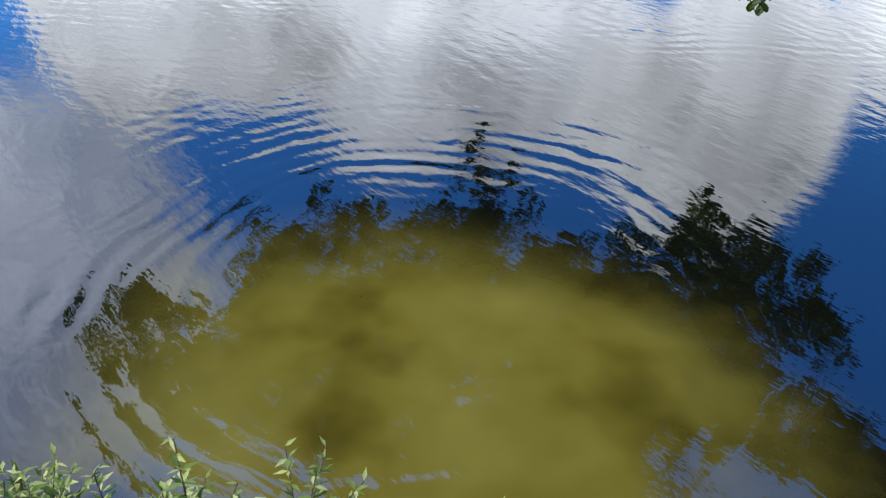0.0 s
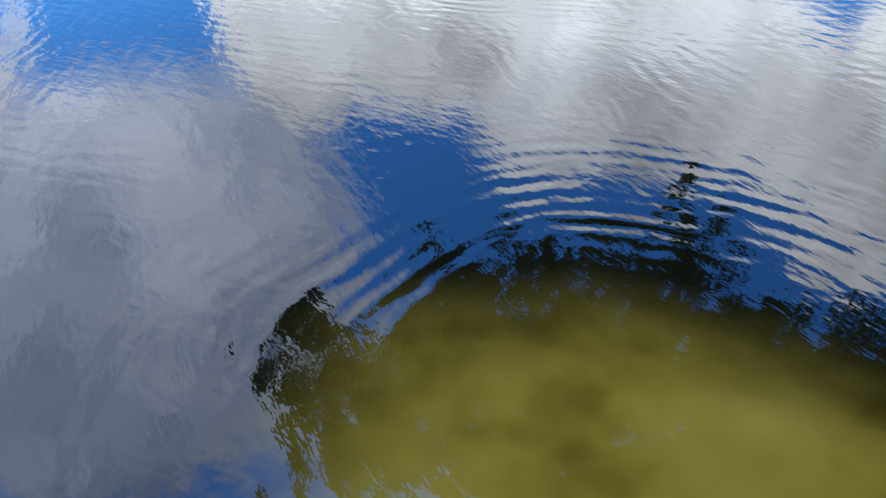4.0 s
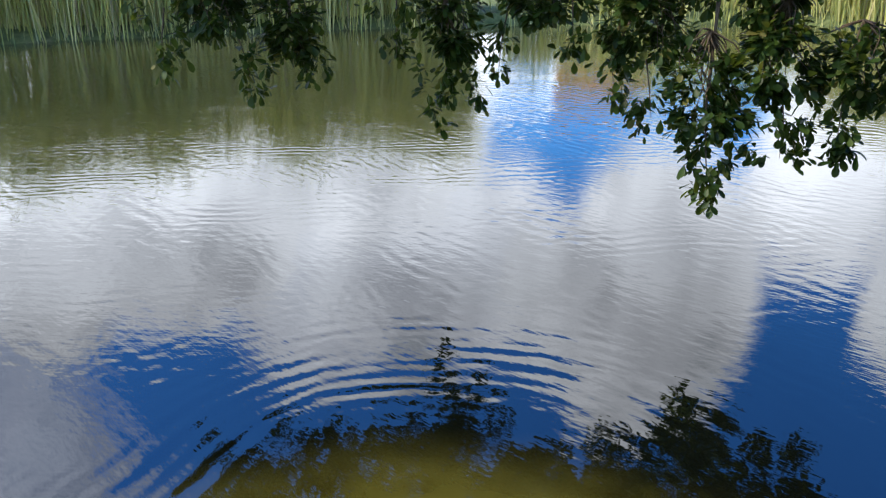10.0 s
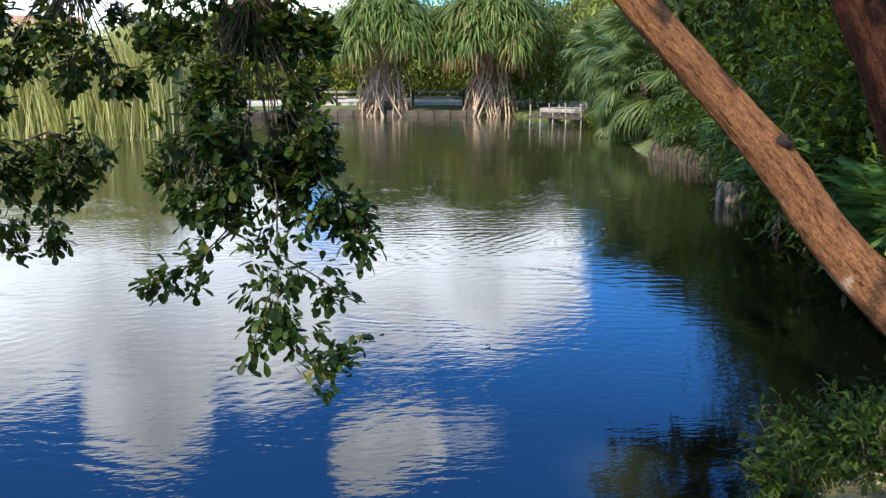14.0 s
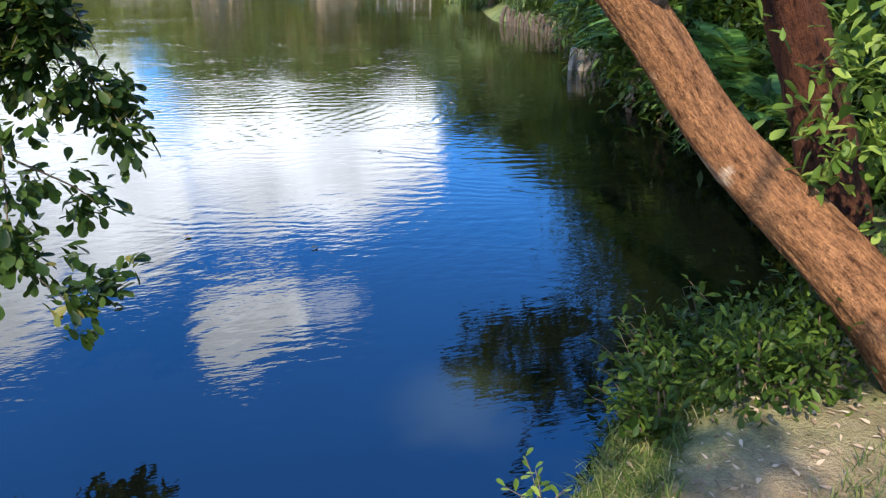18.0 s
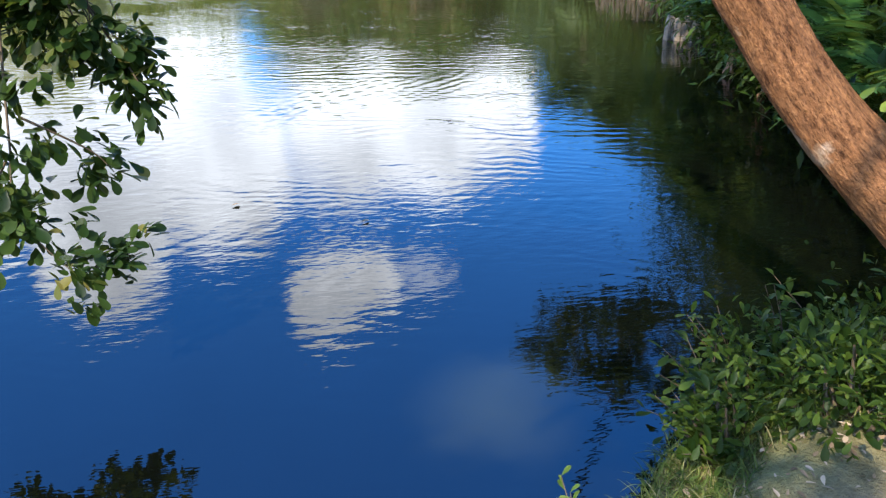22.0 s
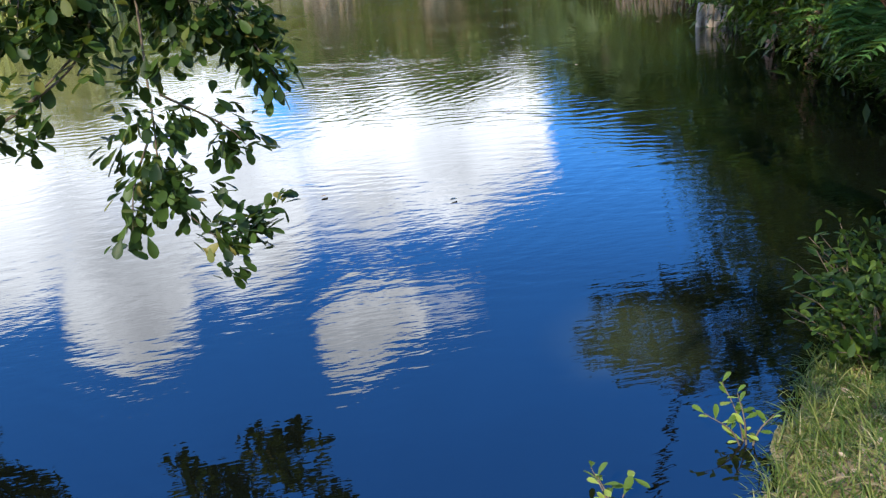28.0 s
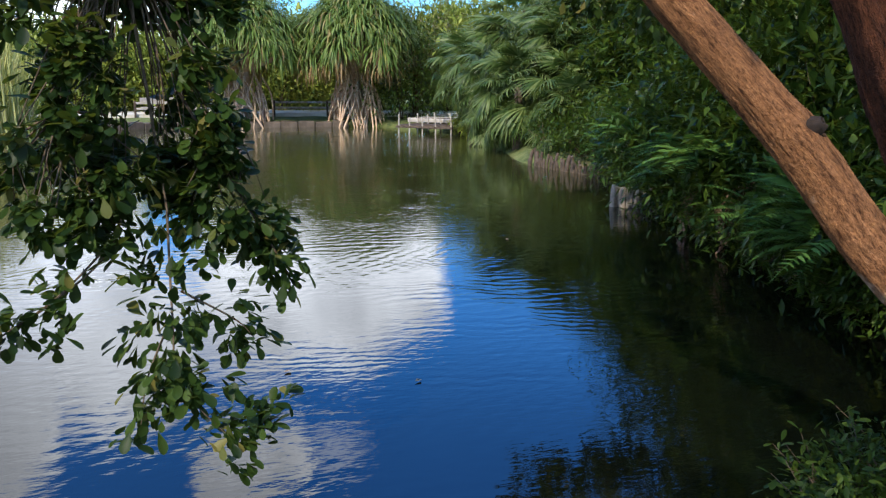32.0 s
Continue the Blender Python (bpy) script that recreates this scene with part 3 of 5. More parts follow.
def ground_height(p):
    p = np.asarray(p, float).reshape(-1, 2)
    d = shore_distance(p)
    near = np.hypot(p[:, 0], p[:, 1]) < 9
    d[near] += [noise.noise(Vector((x * 3.1, y * 3.1, 8))) * 0.07 + noise.noise(Vector((x * 11, y * 11, 2))) * 0.03 for x, y in p[near]]
    s = np.clip(d / 0.55, 0, 1)
    z = np.where(d > 0, 0.36 * s * s * (3 - 2 * s) + np.minimum(d, 14) * 0.018 + 0.02, -0.5 * np.clip(-d / 0.7, 0, 1))
    bumps = np.array([noise.noise(Vector((x * 1.3, y * 1.3, 0))) * 0.05 + noise.noise(Vector((x * 5, y * 5, 3))) * 0.012 for x, y in p])
    z = z - 0.1 * np.clip((p[:, 0] - 1.5) / 0.8, 0, 1) * (d > 0) * s
    return z + bumps * np.clip(d / 0.3, 0, 1)


na, rad_g = 320, np.concatenate([np.geomspace(0.25, 60, 150), np.geomspace(66, 2500, 14)])
aa = np.linspace(0, 2 * np.pi, na, endpoint=False)
gxy = np.stack([np.outer(rad_g, np.cos(aa)).ravel(), np.outer(rad_g, np.sin(aa)).ravel()], -1)
gz = ground_height(gxy)
k = (np.arange(len(rad_g) - 1)[:, None] * na + np.arange(na)[None]).ravel()
k2 = (np.arange(len(rad_g) - 1)[:, None] * na + (np.arange(na)[None] + 1) % na).ravel()
gv = np.concatenate([np.column_stack([gxy, gz]), [[0, 0, float(ground_height([(0, 0)])[0])]]])
gf = np.stack([k, k + na, k2 + na, k2], 1)
cap = np.stack([np.full(na // 2, len(gv) - 1), np.arange(0, na, 2), np.arange(1, na, 2), np.arange(2, na + 2, 2) % na], 1)
ground = tagged(new("ground", quick_mesh("ground", gv, np.concatenate([gf, cap]), GROUND)), "brown soil bank and mown lawn round the pond", "ground", kind="structure")

wx = np.linspace(-36, 26, 2)
wy = np.linspace(-10, 40, 2)
wv = np.array([(x, y, 0.0) for y in wy for x in wx])
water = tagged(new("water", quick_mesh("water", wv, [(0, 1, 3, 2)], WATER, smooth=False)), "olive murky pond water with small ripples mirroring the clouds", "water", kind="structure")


# ---- the leaning tree over the camera ----
def rosettes(centres, outward, leaves_each, size, droop=0.25, template=OBOVATE):
    """Whorls of leaves at twig ends."""
    k = len(centres) * leaves_each
    c = np.repeat(np.asarray(centres, float), leaves_each, 0)
    o = np.repeat(unit(np.asarray(outward, float)), leaves_each, 0)
    d = unit(o * 0.75 + rng.normal(size=(k, 3)) * 0.75 + np.array([0, 0, -droop]))
    s = size * rng.uniform(0.6, 1.2, k)
    return scatter(*template, c + d * 0.012 + rng.normal(size=(k, 3)) * size * 0.35, d, s, face=np.tile([0, 0, 1.0], (k, 1)))


tree = thing("leaning_tree", (3.85, 1.12, 0.4), "red-brown leaning tree with leafy branches hanging over the pond", "tree")
off = np.array([3.85, 1.12, 0.4])
LEAN = np.array([(4.0, 0.82, 0.2), (3.76, 1.25, 0.72), (3.46, 1.81, 1.28), (3.18, 2.13, 1.81), (2.63, 2.63, 2.62), (2.08, 3.12, 3.5), (1.5, 3.7, 4.4), (0.9, 4.3, 5.0)])
part("leaning_trunk", tube_mesh("leaning_trunk", BARK, LEAN - off, [0.2, 0.15, 0.12, 0.108, 0.09, 0.08, 0.07, 0.055], sides=120, count=210, rough=0.1, seed=3,
     knots=((-0.69, 0.93, 1.47, 0.07, 0.024), (-0.56, 0.72, 1.0, 0.04, 0.012))), tree, "red-brown furrowed leaning trunk")
part("knot", tube_mesh("knot", KNOT_SHADE, np.array([(3.18, 2.13, 1.83), (3.19, 2.04, 1.86), (3.194, 2.005, 1.872), (3.195, 2.0, 1.875)]) - off, [0.055, 0.046, 0.032, 0.012], sides=22, count=22, rough=0.3, seed=5), tree, "branch knot coloured dark as a shaded hole")
part("stem", tube_mesh("stem", BARK_PALE, np.array([(4.0, 0.8, 0.1), (3.98, 0.86, 0.9), (4.0, 0.9, 1.8), (4.1, 0.8, 3.2), (4.2, 0.6, 5.0)]) - off,
     [0.3, 0.22, 0.2, 0.18, 0.12], sides=110, count=150, rough=0.16, seed=9, knots=((-0.1, -0.35, 1.0, 0.14, 0.07),)), tree, "pale flaking bark on the upright stem")
BOUGHS = [
    ([(1.5, 3.7, 4.4), (0.9, 3.9, 4.1), (0.85, 3.9, 3.2), (0.95, 3.8, 2.2), (1.0, 3.72, 1.5)], 0.016),
    ([(2.1, 3.1, 3.5), (0.6, 4.4, 4.0), (-0.6, 5.0, 3.6), (-0.92, 5.2, 2.6), (-0.94, 5.08, 1.4)], 0.018),
    ([(0.9, 4.3, 5.0), (-1.0, 4.6, 4.8), (-2.3, 5.0, 4.0), (-2.7, 5.25, 2.4), (-2.82, 5.25, 1.75)], 0.02),
    ([(0.9, 4.3, 5.0), (-1.6, 5.4, 5.0), (-3.6, 5.3, 4.3), (-4.6, 4.5, 3.4)], 0.055),
    ([(1.5, 3.7, 4.4), (1.0, 5.4, 5.2), (-0.6, 6.3, 4.6), (-2.4, 6.2, 3.6)], 0.05),
    # next limb is out of view, added to carry the foliage shading the bank
    ([(1.5, 3.7, 4.4), (1.7, 1.6, 5.4), (0.4, -0.4, 5.7), (-1.4, -1.2, 5.4)], 0.05),
    ([(2.1, 3.1, 3.5), (3.4, 4.2, 4.8), (5.4, 5.4, 4.6), (7.4, 6.8, 3.9)], 0.06),
    ([(0.9, 4.3, 5.0), (-0.6, 6.2, 5.2), (-1.6, 8.0, 4.9), (-1.0, 9.4, 4.4)], 0.06),
    ([(-0.6, 6.2, 5.2), (-2.4, 7.2, 5.0), (-4.0, 7.6, 4.7), (-5.2, 6.4, 4.4)], 0.05),
    ([(1.0, 3.72, 1.5), (0.95, 3.58, 1.05), (0.93, 3.46, 0.78), (1.11, 3.34, 0.51)], 0.006),
    ([(1.1, 3.78, 2.0), (1.3, 3.72, 1.6), (1.44, 3.66, 1.32), (1.5, 3.58, 1.16)], 0.008),
    ([(0.9, 3.78, 1.7), (0.75, 3.72, 1.35), (0.5, 3.62, 1.18), (0.24, 3.5, 1.08)], 0.007),
    ([(-0.92, 5.18, 2.2), (-0.95, 5.08, 1.4), (-0.92, 5.02, 1.05), (-0.88, 5.0, 0.76)], 0.008),
]
for pts, r0 in BOUGHS:
    part("limb", tube_mesh("limb", TWIG if r0 < 0.02 else BARK_DARK, np.array(pts) - off, [r0, r0 * 0.7, r0 * 0.35], sides=8, count=24), tree)

# leafy masses: centre, half sizes, whorls, leaf length
MASSES = [
    (-4.01, 4.27, 1.98, 0.42, 0.3, 0.3, 80, 0.085), (-3.67, 4.53, 1.75, 0.28, 0.2, 0.3, 50, 0.085), (-2.82, 5.24, 1.75, 0.3, 0.22, 0.32, 60, 0.085), (-2.1, 5.42, 1.95, 0.4, 0.25, 0.25, 70, 0.085),
    (-1.4, 5.2, 1.8, 0.4, 0.25, 0.3, 80, 0.085), (-0.96, 5.08, 1.4, 0.28, 0.2, 0.34, 60, 0.09), (-0.56, 5.2, 1.6, 0.35, 0.22, 0.32, 70, 0.09), (-0.15, 5.25, 1.55, 0.3, 0.2, 0.25, 50, 0.09),
    (-4.11, 4.2, 2.4, 0.6, 0.3, 0.35, 110, 0.085), (-3.44, 4.68, 2.35, 0.5, 0.3, 0.3, 100, 0.085), (-2.65, 5.3, 2.3, 0.5, 0.3, 0.3, 110, 0.085), (-1.56, 5.37, 2.25, 0.55, 0.3, 0.32, 130, 0.085),
    (-0.74, 5.3, 2.1, 0.5, 0.3, 0.35, 130, 0.09), (-2.18, 5.3, 2.65, 0.7, 0.35, 0.35, 120, 0.085), (-3.26, 4.8, 2.7, 0.7, 0.35, 0.35, 110, 0.085), (-0.95, 5.28, 2.6, 0.7, 0.35, 0.35, 130, 0.09),
    (0.1, 5.1, 2.4, 0.6, 0.35, 0.45, 130, 0.09), (0.92, 3.79, 2.05, 0.62, 0.35, 0.6, 230, 0.088), (0.79, 3.79, 2.75, 0.62, 0.4, 0.5, 120, 0.088), (0.62, 3.82, 1.6, 0.36, 0.22, 0.32, 52, 0.088),
    (1.27, 3.72, 1.55, 0.34, 0.2, 0.36, 60, 0.088), (-2.2, 5.9, 3, 0.9, 0.6, 0.7, 119, 0.12), (-3.4, 5.3, 3.1, 0.8, 0.6, 0.75, 119, 0.12), (-4.5, 4.6, 3, 0.8, 0.6, 0.75, 119, 0.12),
    (-5.4, 3.6, 3.1, 0.8, 0.6, 0.7, 102, 0.12), (-0.9, 6.4, 3.2, 0.8, 0.6, 0.7, 102, 0.12), (0.35, 6.5, 3.75, 0.55, 0.45, 0.45, 50, 0.12), (-3.2, 4.6, 4, 1.1, 0.8, 0.6, 136, 0.12),
    (-1.6, 4.9, 4.3, 1.2, 0.9, 0.7, 153, 0.12), (0.3, 4.4, 4.6, 1.2, 0.9, 0.6, 153, 0.12), (1.7, 3.9, 5, 1.2, 0.9, 0.6, 136, 0.12), (-4.6, 3.6, 4.2, 1, 0.7, 0.6, 102, 0.12),
    (3.3, 3.4, 5.2, 1.3, 1, 0.6, 136, 0.12), (8.4, 8.6, 4.4, 1.3, 1.1, 0.7, 136, 0.12), (7.8, 7, 3.7, 1.4, 1.2, 0.8, 85, 0.15), (4.2, 1.6, 5.4, 1.5, 1.2, 0.7, 153, 0.12),
    # the mass at (-1.3, -1.1) is unseen, added to dapple the bank with shade
    (2.4, 1.4, 5.4, 1.4, 1, 0.6, 119, 0.12), (0.8, 2.2, 5.6, 1.2, 0.8, 0.5, 85, 0.12), (-1.3, -1.1, 5.2, 1.0, 0.8, 0.35, 60, 0.12), (4.6, -0.6, 5.4, 1.6, 1.2, 0.8, 136, 0.12), (2.2, -0.6, 5.8, 1.4, 1, 0.6, 85, 0.12),
    (5.8, 3, 5.2, 1.3, 1.2, 0.8, 136, 0.12), (7.5, 6.6, 3.1, 1.2, 1, 0.5, 60, 0.15), (9.1, 7.6, 3.7, 1.2, 1.1, 0.7, 60, 0.15), (-3.8, 5.2, 4.8, 1, 0.9, 0.5, 220, 0.18),
    # the mass at (0.75, 1.55) is unseen, added to shade the upper trunk
    (-2.6, 5.2, 4.8, 1, 0.9, 0.5, 220, 0.18), (-1.6, 5.2, 4.9, 1, 0.9, 0.5, 220, 0.18), (0.75, 1.55, 4.8, 0.9, 0.8, 0.5, 60, 0.13), (-5.5, 5.7, 4.3, 0.95, 0.85, 0.5, 170, 0.17),
    (-5, 7.9, 4.4, 0.95, 0.85, 0.5, 170, 0.17), (-1.5, 9.9, 4.1, 0.5, 0.6, 0.45, 60, 0.15), (-4.4, 6.6, 4.5, 1, 0.9, 0.55, 170, 0.17), (-3.4, 7.7, 4.5, 1, 0.9, 0.55, 170, 0.17),
    (-2.2, 8.1, 4.5, 1, 0.9, 0.55, 170, 0.17), (-1.5, 7.3, 4.5, 1, 0.9, 0.55, 170, 0.17), (-5.6, 4.3, 4.4, 1, 0.9, 0.55, 170, 0.17), (-5.1, 5.1, 4.6, 1, 0.9, 0.5, 170, 0.17),
    (-3.2, 6.3, 4.4, 1, 0.9, 0.55, 170, 0.17), (-1.9, 5.9, 4.5, 1, 0.9, 0.55, 170, 0.17), (-2.3, 7, 4.6, 1, 0.9, 0.55, 170, 0.17),
]
for mx_, my_, mz_, ax, ay, az, count, size in MASSES:
    if mz_ < 2.8 and mx_ > -1.3:
        count, size = int(count * (1.15 if mz_ > 1.9 and mx_ > 0 else 1.3 if mx_ > 0 else 1.0)), size * 0.92
    q = rng.normal(size=(count * 3, 3))
    q = unit(q)[:count] * rng.uniform(0.35, 1.0, (count, 1)) ** 0.6
    # ragged: pull whorls towards a few clumps
    clumps = unit(rng.normal(size=(max(4, count // 9), 3))) * rng.uniform(0.4, 1.05, (max(4, count // 9), 1))
    near = clumps[np.argmin(((q[:, None] - clumps[None]) ** 2).sum(-1), 1)]
    q = q * 0.5 + near * 0.5
    c = np.array([mx_, my_, mz_]) + q * np.array([ax, ay, az])
    v, f = rosettes(c - off, q + np.array([0, 0, -0.3]), 11, size, template=ROUND if size < 0.1 else OBOVATE)
    fol = part("foliage", quick_mesh("foliage", v, f, LEAF), tree)
    tw = []
    for p in c[:: 3]:
        mid = (p + np.array([mx_, my_, mz_ + az])) / 2 + rng.normal(size=3) * 0.05
        tv, tf, _ = tube(np.array([np.array([mx_, my_, mz_ + az]), mid, p]) - off, [0.007, 0.004, 0.002], sides=4, count=6)
        tw.append((tv, tf))
    part("twig", quick_mesh("twig", *joined(*tw), TWIG), fol)

# strings of whorls that hang free: way points, whorls, spread
STRINGS = [
    ([(1.0, 3.72, 1.5), (0.95, 3.58, 1.05), (0.93, 3.46, 0.78), (1.11, 3.34, 0.51)], 24, 0.11), ([(1.3, 3.72, 1.6), (1.44, 3.66, 1.32), (1.5, 3.58, 1.16)], 15, 0.09),
    ([(0.8, 3.75, 1.4), (0.52, 3.62, 1.2), (0.24, 3.5, 1.08)], 18, 0.08), ([(0.93, 3.62, 0.98), (0.82, 3.56, 0.8), (0.77, 3.52, 0.62)], 11, 0.08), ([(1.0, 3.6, 1.15), (1.24, 3.6, 0.98), (1.32, 3.58, 0.88)], 9, 0.07),
    ([(1.11, 3.36, 0.56), (1.24, 3.38, 0.55), (1.36, 3.4, 0.57)], 8, 0.05),
    ([(-0.95, 5.08, 1.4), (-0.92, 5.02, 1.05), (-0.88, 5.0, 0.74)], 24, 0.12), ([(-0.55, 5.15, 1.5), (-0.5, 5.13, 1.2), (-0.5, 5.13, 0.99)], 12, 0.1),
    ([(-0.2, 5.25, 1.5), (-0.2, 5.25, 1.2), (-0.2, 5.25, 1.04)], 11, 0.1), ([(0.1, 5.24, 1.8), (0.14, 5.24, 1.65), (0.16, 5.24, 1.52)], 8, 0.09),
    ([(-1.35, 5.1, 1.6), (-1.3, 5.05, 1.4), (-1.27, 5.03, 1.2)], 10, 0.09), ([(-1.6, 5.2, 1.7), (-1.58, 5.18, 1.5), (-1.55, 5.17, 1.33)], 9, 0.09), ([(-1.9, 5.3, 1.9), (-1.89, 5.29, 1.75), (-1.88, 5.28, 1.6)], 7, 0.08),
    ([(-2.8, 5.25, 1.75), (-2.85, 5.3, 1.4), (-3.0, 5.38, 1.02)], 16, 0.1), ([(-2.82, 5.3, 1.5), (-2.72, 5.4, 1.32), (-2.62, 5.43, 1.2)], 7, 0.06), ([(-2.4, 5.4, 1.85), (-2.45, 5.4, 1.6), (-2.47, 5.39, 1.4)], 8, 0.07),
    ([(-3.1, 5.05, 1.95), (-3.13, 5.08, 1.7), (-3.14, 5.09, 1.54)], 8, 0.1), ([(-3.6, 4.55, 1.85), (-3.58, 4.58, 1.6), (-3.57, 4.59, 1.44)], 10, 0.09), ([(-4.0, 4.3, 1.9), (-3.92, 4.35, 1.6), (-3.88, 4.37, 1.33)], 12, 0.1),
    ([(-4.3, 4.05, 1.9), (-4.33, 4.02, 1.65), (-4.32, 4.01, 1.46)], 9, 0.1),
]
for pts, count, spread in STRINGS:
    line = smooth_line(pts, count)
    c = line + rng.normal(size=(count, 3)) * spread * np.linspace(1.1, 0.35, count)[:, None]
    v, f = rosettes(c - off, (c - line) + unit(np.gradient(line, axis=0)) * 0.12, 13, 0.084, template=ROUND)
    br = part("branch", tube_mesh("branch", TWIG, np.array(pts) - off, [0.006, 0.004, 0.002], sides=5, count=14), tree)
    part("foliage", quick_mesh("foliage", v, f, LEAF), br)

# young shoots on the trunk, with sunlight put into their leaf colour
for place, n, spr in (((3.66, 1.48, 1.34), 5, 0.09), ((3.7, 1.25, 1.25), 7, 0.12), ((3.88, 1.35, 1.55), 9, 0.16), ((3.8, 1.0, 1.15), 8, 0.15), ((3.95, 1.5, 2.0), 8, 0.2), ((4.0, 1.7, 1.62), 5, 0.12), ((3.9, 1.1, 1.85), 8, 0.2)):
    c = np.array(place) + rng.normal(size=(n, 3)) * spr * np.array([0.8, 0.6, 1])
    c = np.concatenate([c, c + rng.normal(size=(n, 3)) * 0.1])
    v, f = rosettes(c - off, rng.normal(size=(2 * n, 3)) + np.array([-0.4, -0.3, 0.4]), 8, 0.096, 0.15, OVAL)
    part("foliage", quick_mesh("foliage", v, f, LEAF_SUNLIT), tree, "young leaves sprouting from the trunk, coloured bright as sunlit")

tree2 = thing("dark_tree", (4.6, 2.1, 0.2), "dark red-barked tree trunk rising at the water's edge", "tree")
o2 = np.array([4.6, 2.1, 0.2])
part("trunk", tube_mesh("trunk", BARK_DARK, np.array([(5.02, 1.85, 0.0), (4.74, 2.12, 1.2), (4.44, 2.42, 2.2), (4.12, 2.75, 3.5), (4.3, 3.3, 6.0)]) - o2, [0.21, 0.16, 0.145, 0.13, 0.1], sides=90, count=130, rough=0.14, seed=21), tree2)
for a, b in (((4.13, 2.78, 3.6), (6.6, 4.6, 5.2)), ((4.2, 3.1, 5.0), (4.6, 4.4, 6.4)), ((4.14, 2.85, 4.0), (6.4, 2.2, 5.6))):
    part("limb", tube_mesh("limb", BARK_DARK, np.array([a, (np.array(a) + b) / 2 + (0, 0, 0.2), b]) - o2, [0.09, 0.05, 0.02], sides=8, count=16), tree2)
for cx, cy, cz, r in ((6.6, 4.6, 5.6, 0.9), (4.6, 4.4, 6.6, 1.2), (6.4, 2.2, 5.9, 1.0), (5.6, 3.6, 6.8, 1.2)):
    c = np.array([cx, cy, cz]) + unit(rng.normal(size=(90, 3))) * r * rng.uniform(0.4, 1, (90, 1)) * np.array([1, 1, 0.7])
    v, f = rosettes(c - o2, c - np.array([cx, cy, cz]), 9, 0.09)
    part("crown", quick_mesh("crown", v, f, LEAF_BANK), tree2)


# ---- shrubs ----
def shrub(name, place, radii, clumps, per, size, mat, label, template=LANCE, stems=6, group="", lift=0.0):
    """A shrub: stems from the ground and clumps of leaves with an uneven outline."""
    x, y = place
    z = float(ground_height([place])[0]) + lift
    ob = thing(name, (x, y, z), label, "shrub", group)
    rx, ry, rz = radii
    d = unit(rng.normal(size=(clumps, 3)) * np.array([1, 1, 0.8]) + np.array([0, 0, 0.25]))
    c = d * np.array([rx, ry, rz]) * rng.uniform(0.45, 1.1, (clumps, 1)) + np.array([0, 0, rz * 0.75])
    c[:, 2] = np.maximum(c[:, 2], 0.05)
    k = clumps * per
    cr = min(radii) * 0.34
    p = np.repeat(c, per, 0) + rng.normal(size=(k, 3)) * cr * np.array([1, 1, 0.8])
    a = unit(np.repeat(d, per, 0) * 0.7 + rng.normal(size=(k, 3)) * 0.6 + np.array([0, 0, -0.1]))
    v, f = scatter(*template, p, a, size * rng.uniform(0.6, 1.3, k), face=np.tile([0, 0, 1.0], (k, 1)))
    part("foliage", quick_mesh("foliage", v, f, mat), ob)
    for i in range(stems):
        e = c[i % clumps]
        b = np.array([rng.uniform(-0.2, 0.2) * rx, rng.uniform(-0.2, 0.2) * ry, -0.15])
        part("stem", tube_mesh("stem", TWIG, [b, (b + e) / 2 + (0, 0, 0.15 * rz), e], [0.012 + 0.01 * rz, 0.008 + 0.004 * rz, 0.004], sides=5, count=8), ob)
    return ob


# near bank bushes by the leaning tree
for bx, by, br, bh, n, size, mat, words in (
        (3.06, 1.62, 0.21, 0.15, 34, 0.066, LEAF_FRESH, "leafy green bush at the foot of the leaning tree"),
        (3.3, 1.38, 0.28, 0.18, 46, 0.07, LEAF_FRESH, "leafy green bush at the foot of the leaning tree"),
        (3.36, 1.8, 0.26, 0.2, 44, 0.062, LEAF_FRESH, "leafy green bush at the water's edge"),
        (3.74, 1.74, 0.3, 0.24, 52, 0.05, LEAF_BANK, "dark small-leaved bush on the water's edge"),
        (3.66, 1.3, 0.28, 0.24, 44, 0.07, LEAF_FRESH, "bright green bush beside the tree's foot"),
        (4.1, 1.5, 0.34, 0.32, 54, 0.05, LEAF_BANK, "dark small-leaved bush on the water's edge"),
        (4.75, 1.4, 0.42, 0.36, 60, 0.055, LEAF_BANK, "dark small-leaved bush on the water's edge")):
    shrub("bush", (bx, by), (br, br * 0.88, bh), n, 15, size * 0.84, mat, words, OVAL, 10, "bushes on the near bank")


def sprig(place, height, lean, shoots, size, label, mat, k=16, template=OVAL):
    """A slender plant: a few stems with leaves set along them."""
    x, y = place
    z = max(-0.04, float(ground_height([place])[0]))
    ob = thing("sprig", (x, y, z), label, "plant", "sprigs on the near bank")
    for i in range(shoots):
        a = rng.uniform(0, 2 * np.pi)
        h = height * rng.uniform(0.6, 1.0) if i else height
        top = np.array([lean[0] + math.cos(a) * 0.12 * (i > 0), lean[1] + math.sin(a) * 0.12 * (i > 0), h])
        pts = smooth_line([(0, 0, -0.05), top * np.array([0.35, 0.35, 0.55]), top], 12)
        st = part("stem", tube_mesh("stem", TWIG, pts, [0.005, 0.003, 0.0015], sides=5), ob)
        at = pts[np.linspace(3, 11, k).astype(int)]
        v, f = scatter(*template, at, unit(rng.normal(size=(k, 3)) * np.array([1, 1, 0.4]) + np.array([0, 0, 0.35])), size * rng.uniform(0.6, 1.2, k), face=np.tile([0, 0, 1.0], (k, 1)))
        part("foliage", quick_mesh("foliage", v, f, mat), st)
    return ob


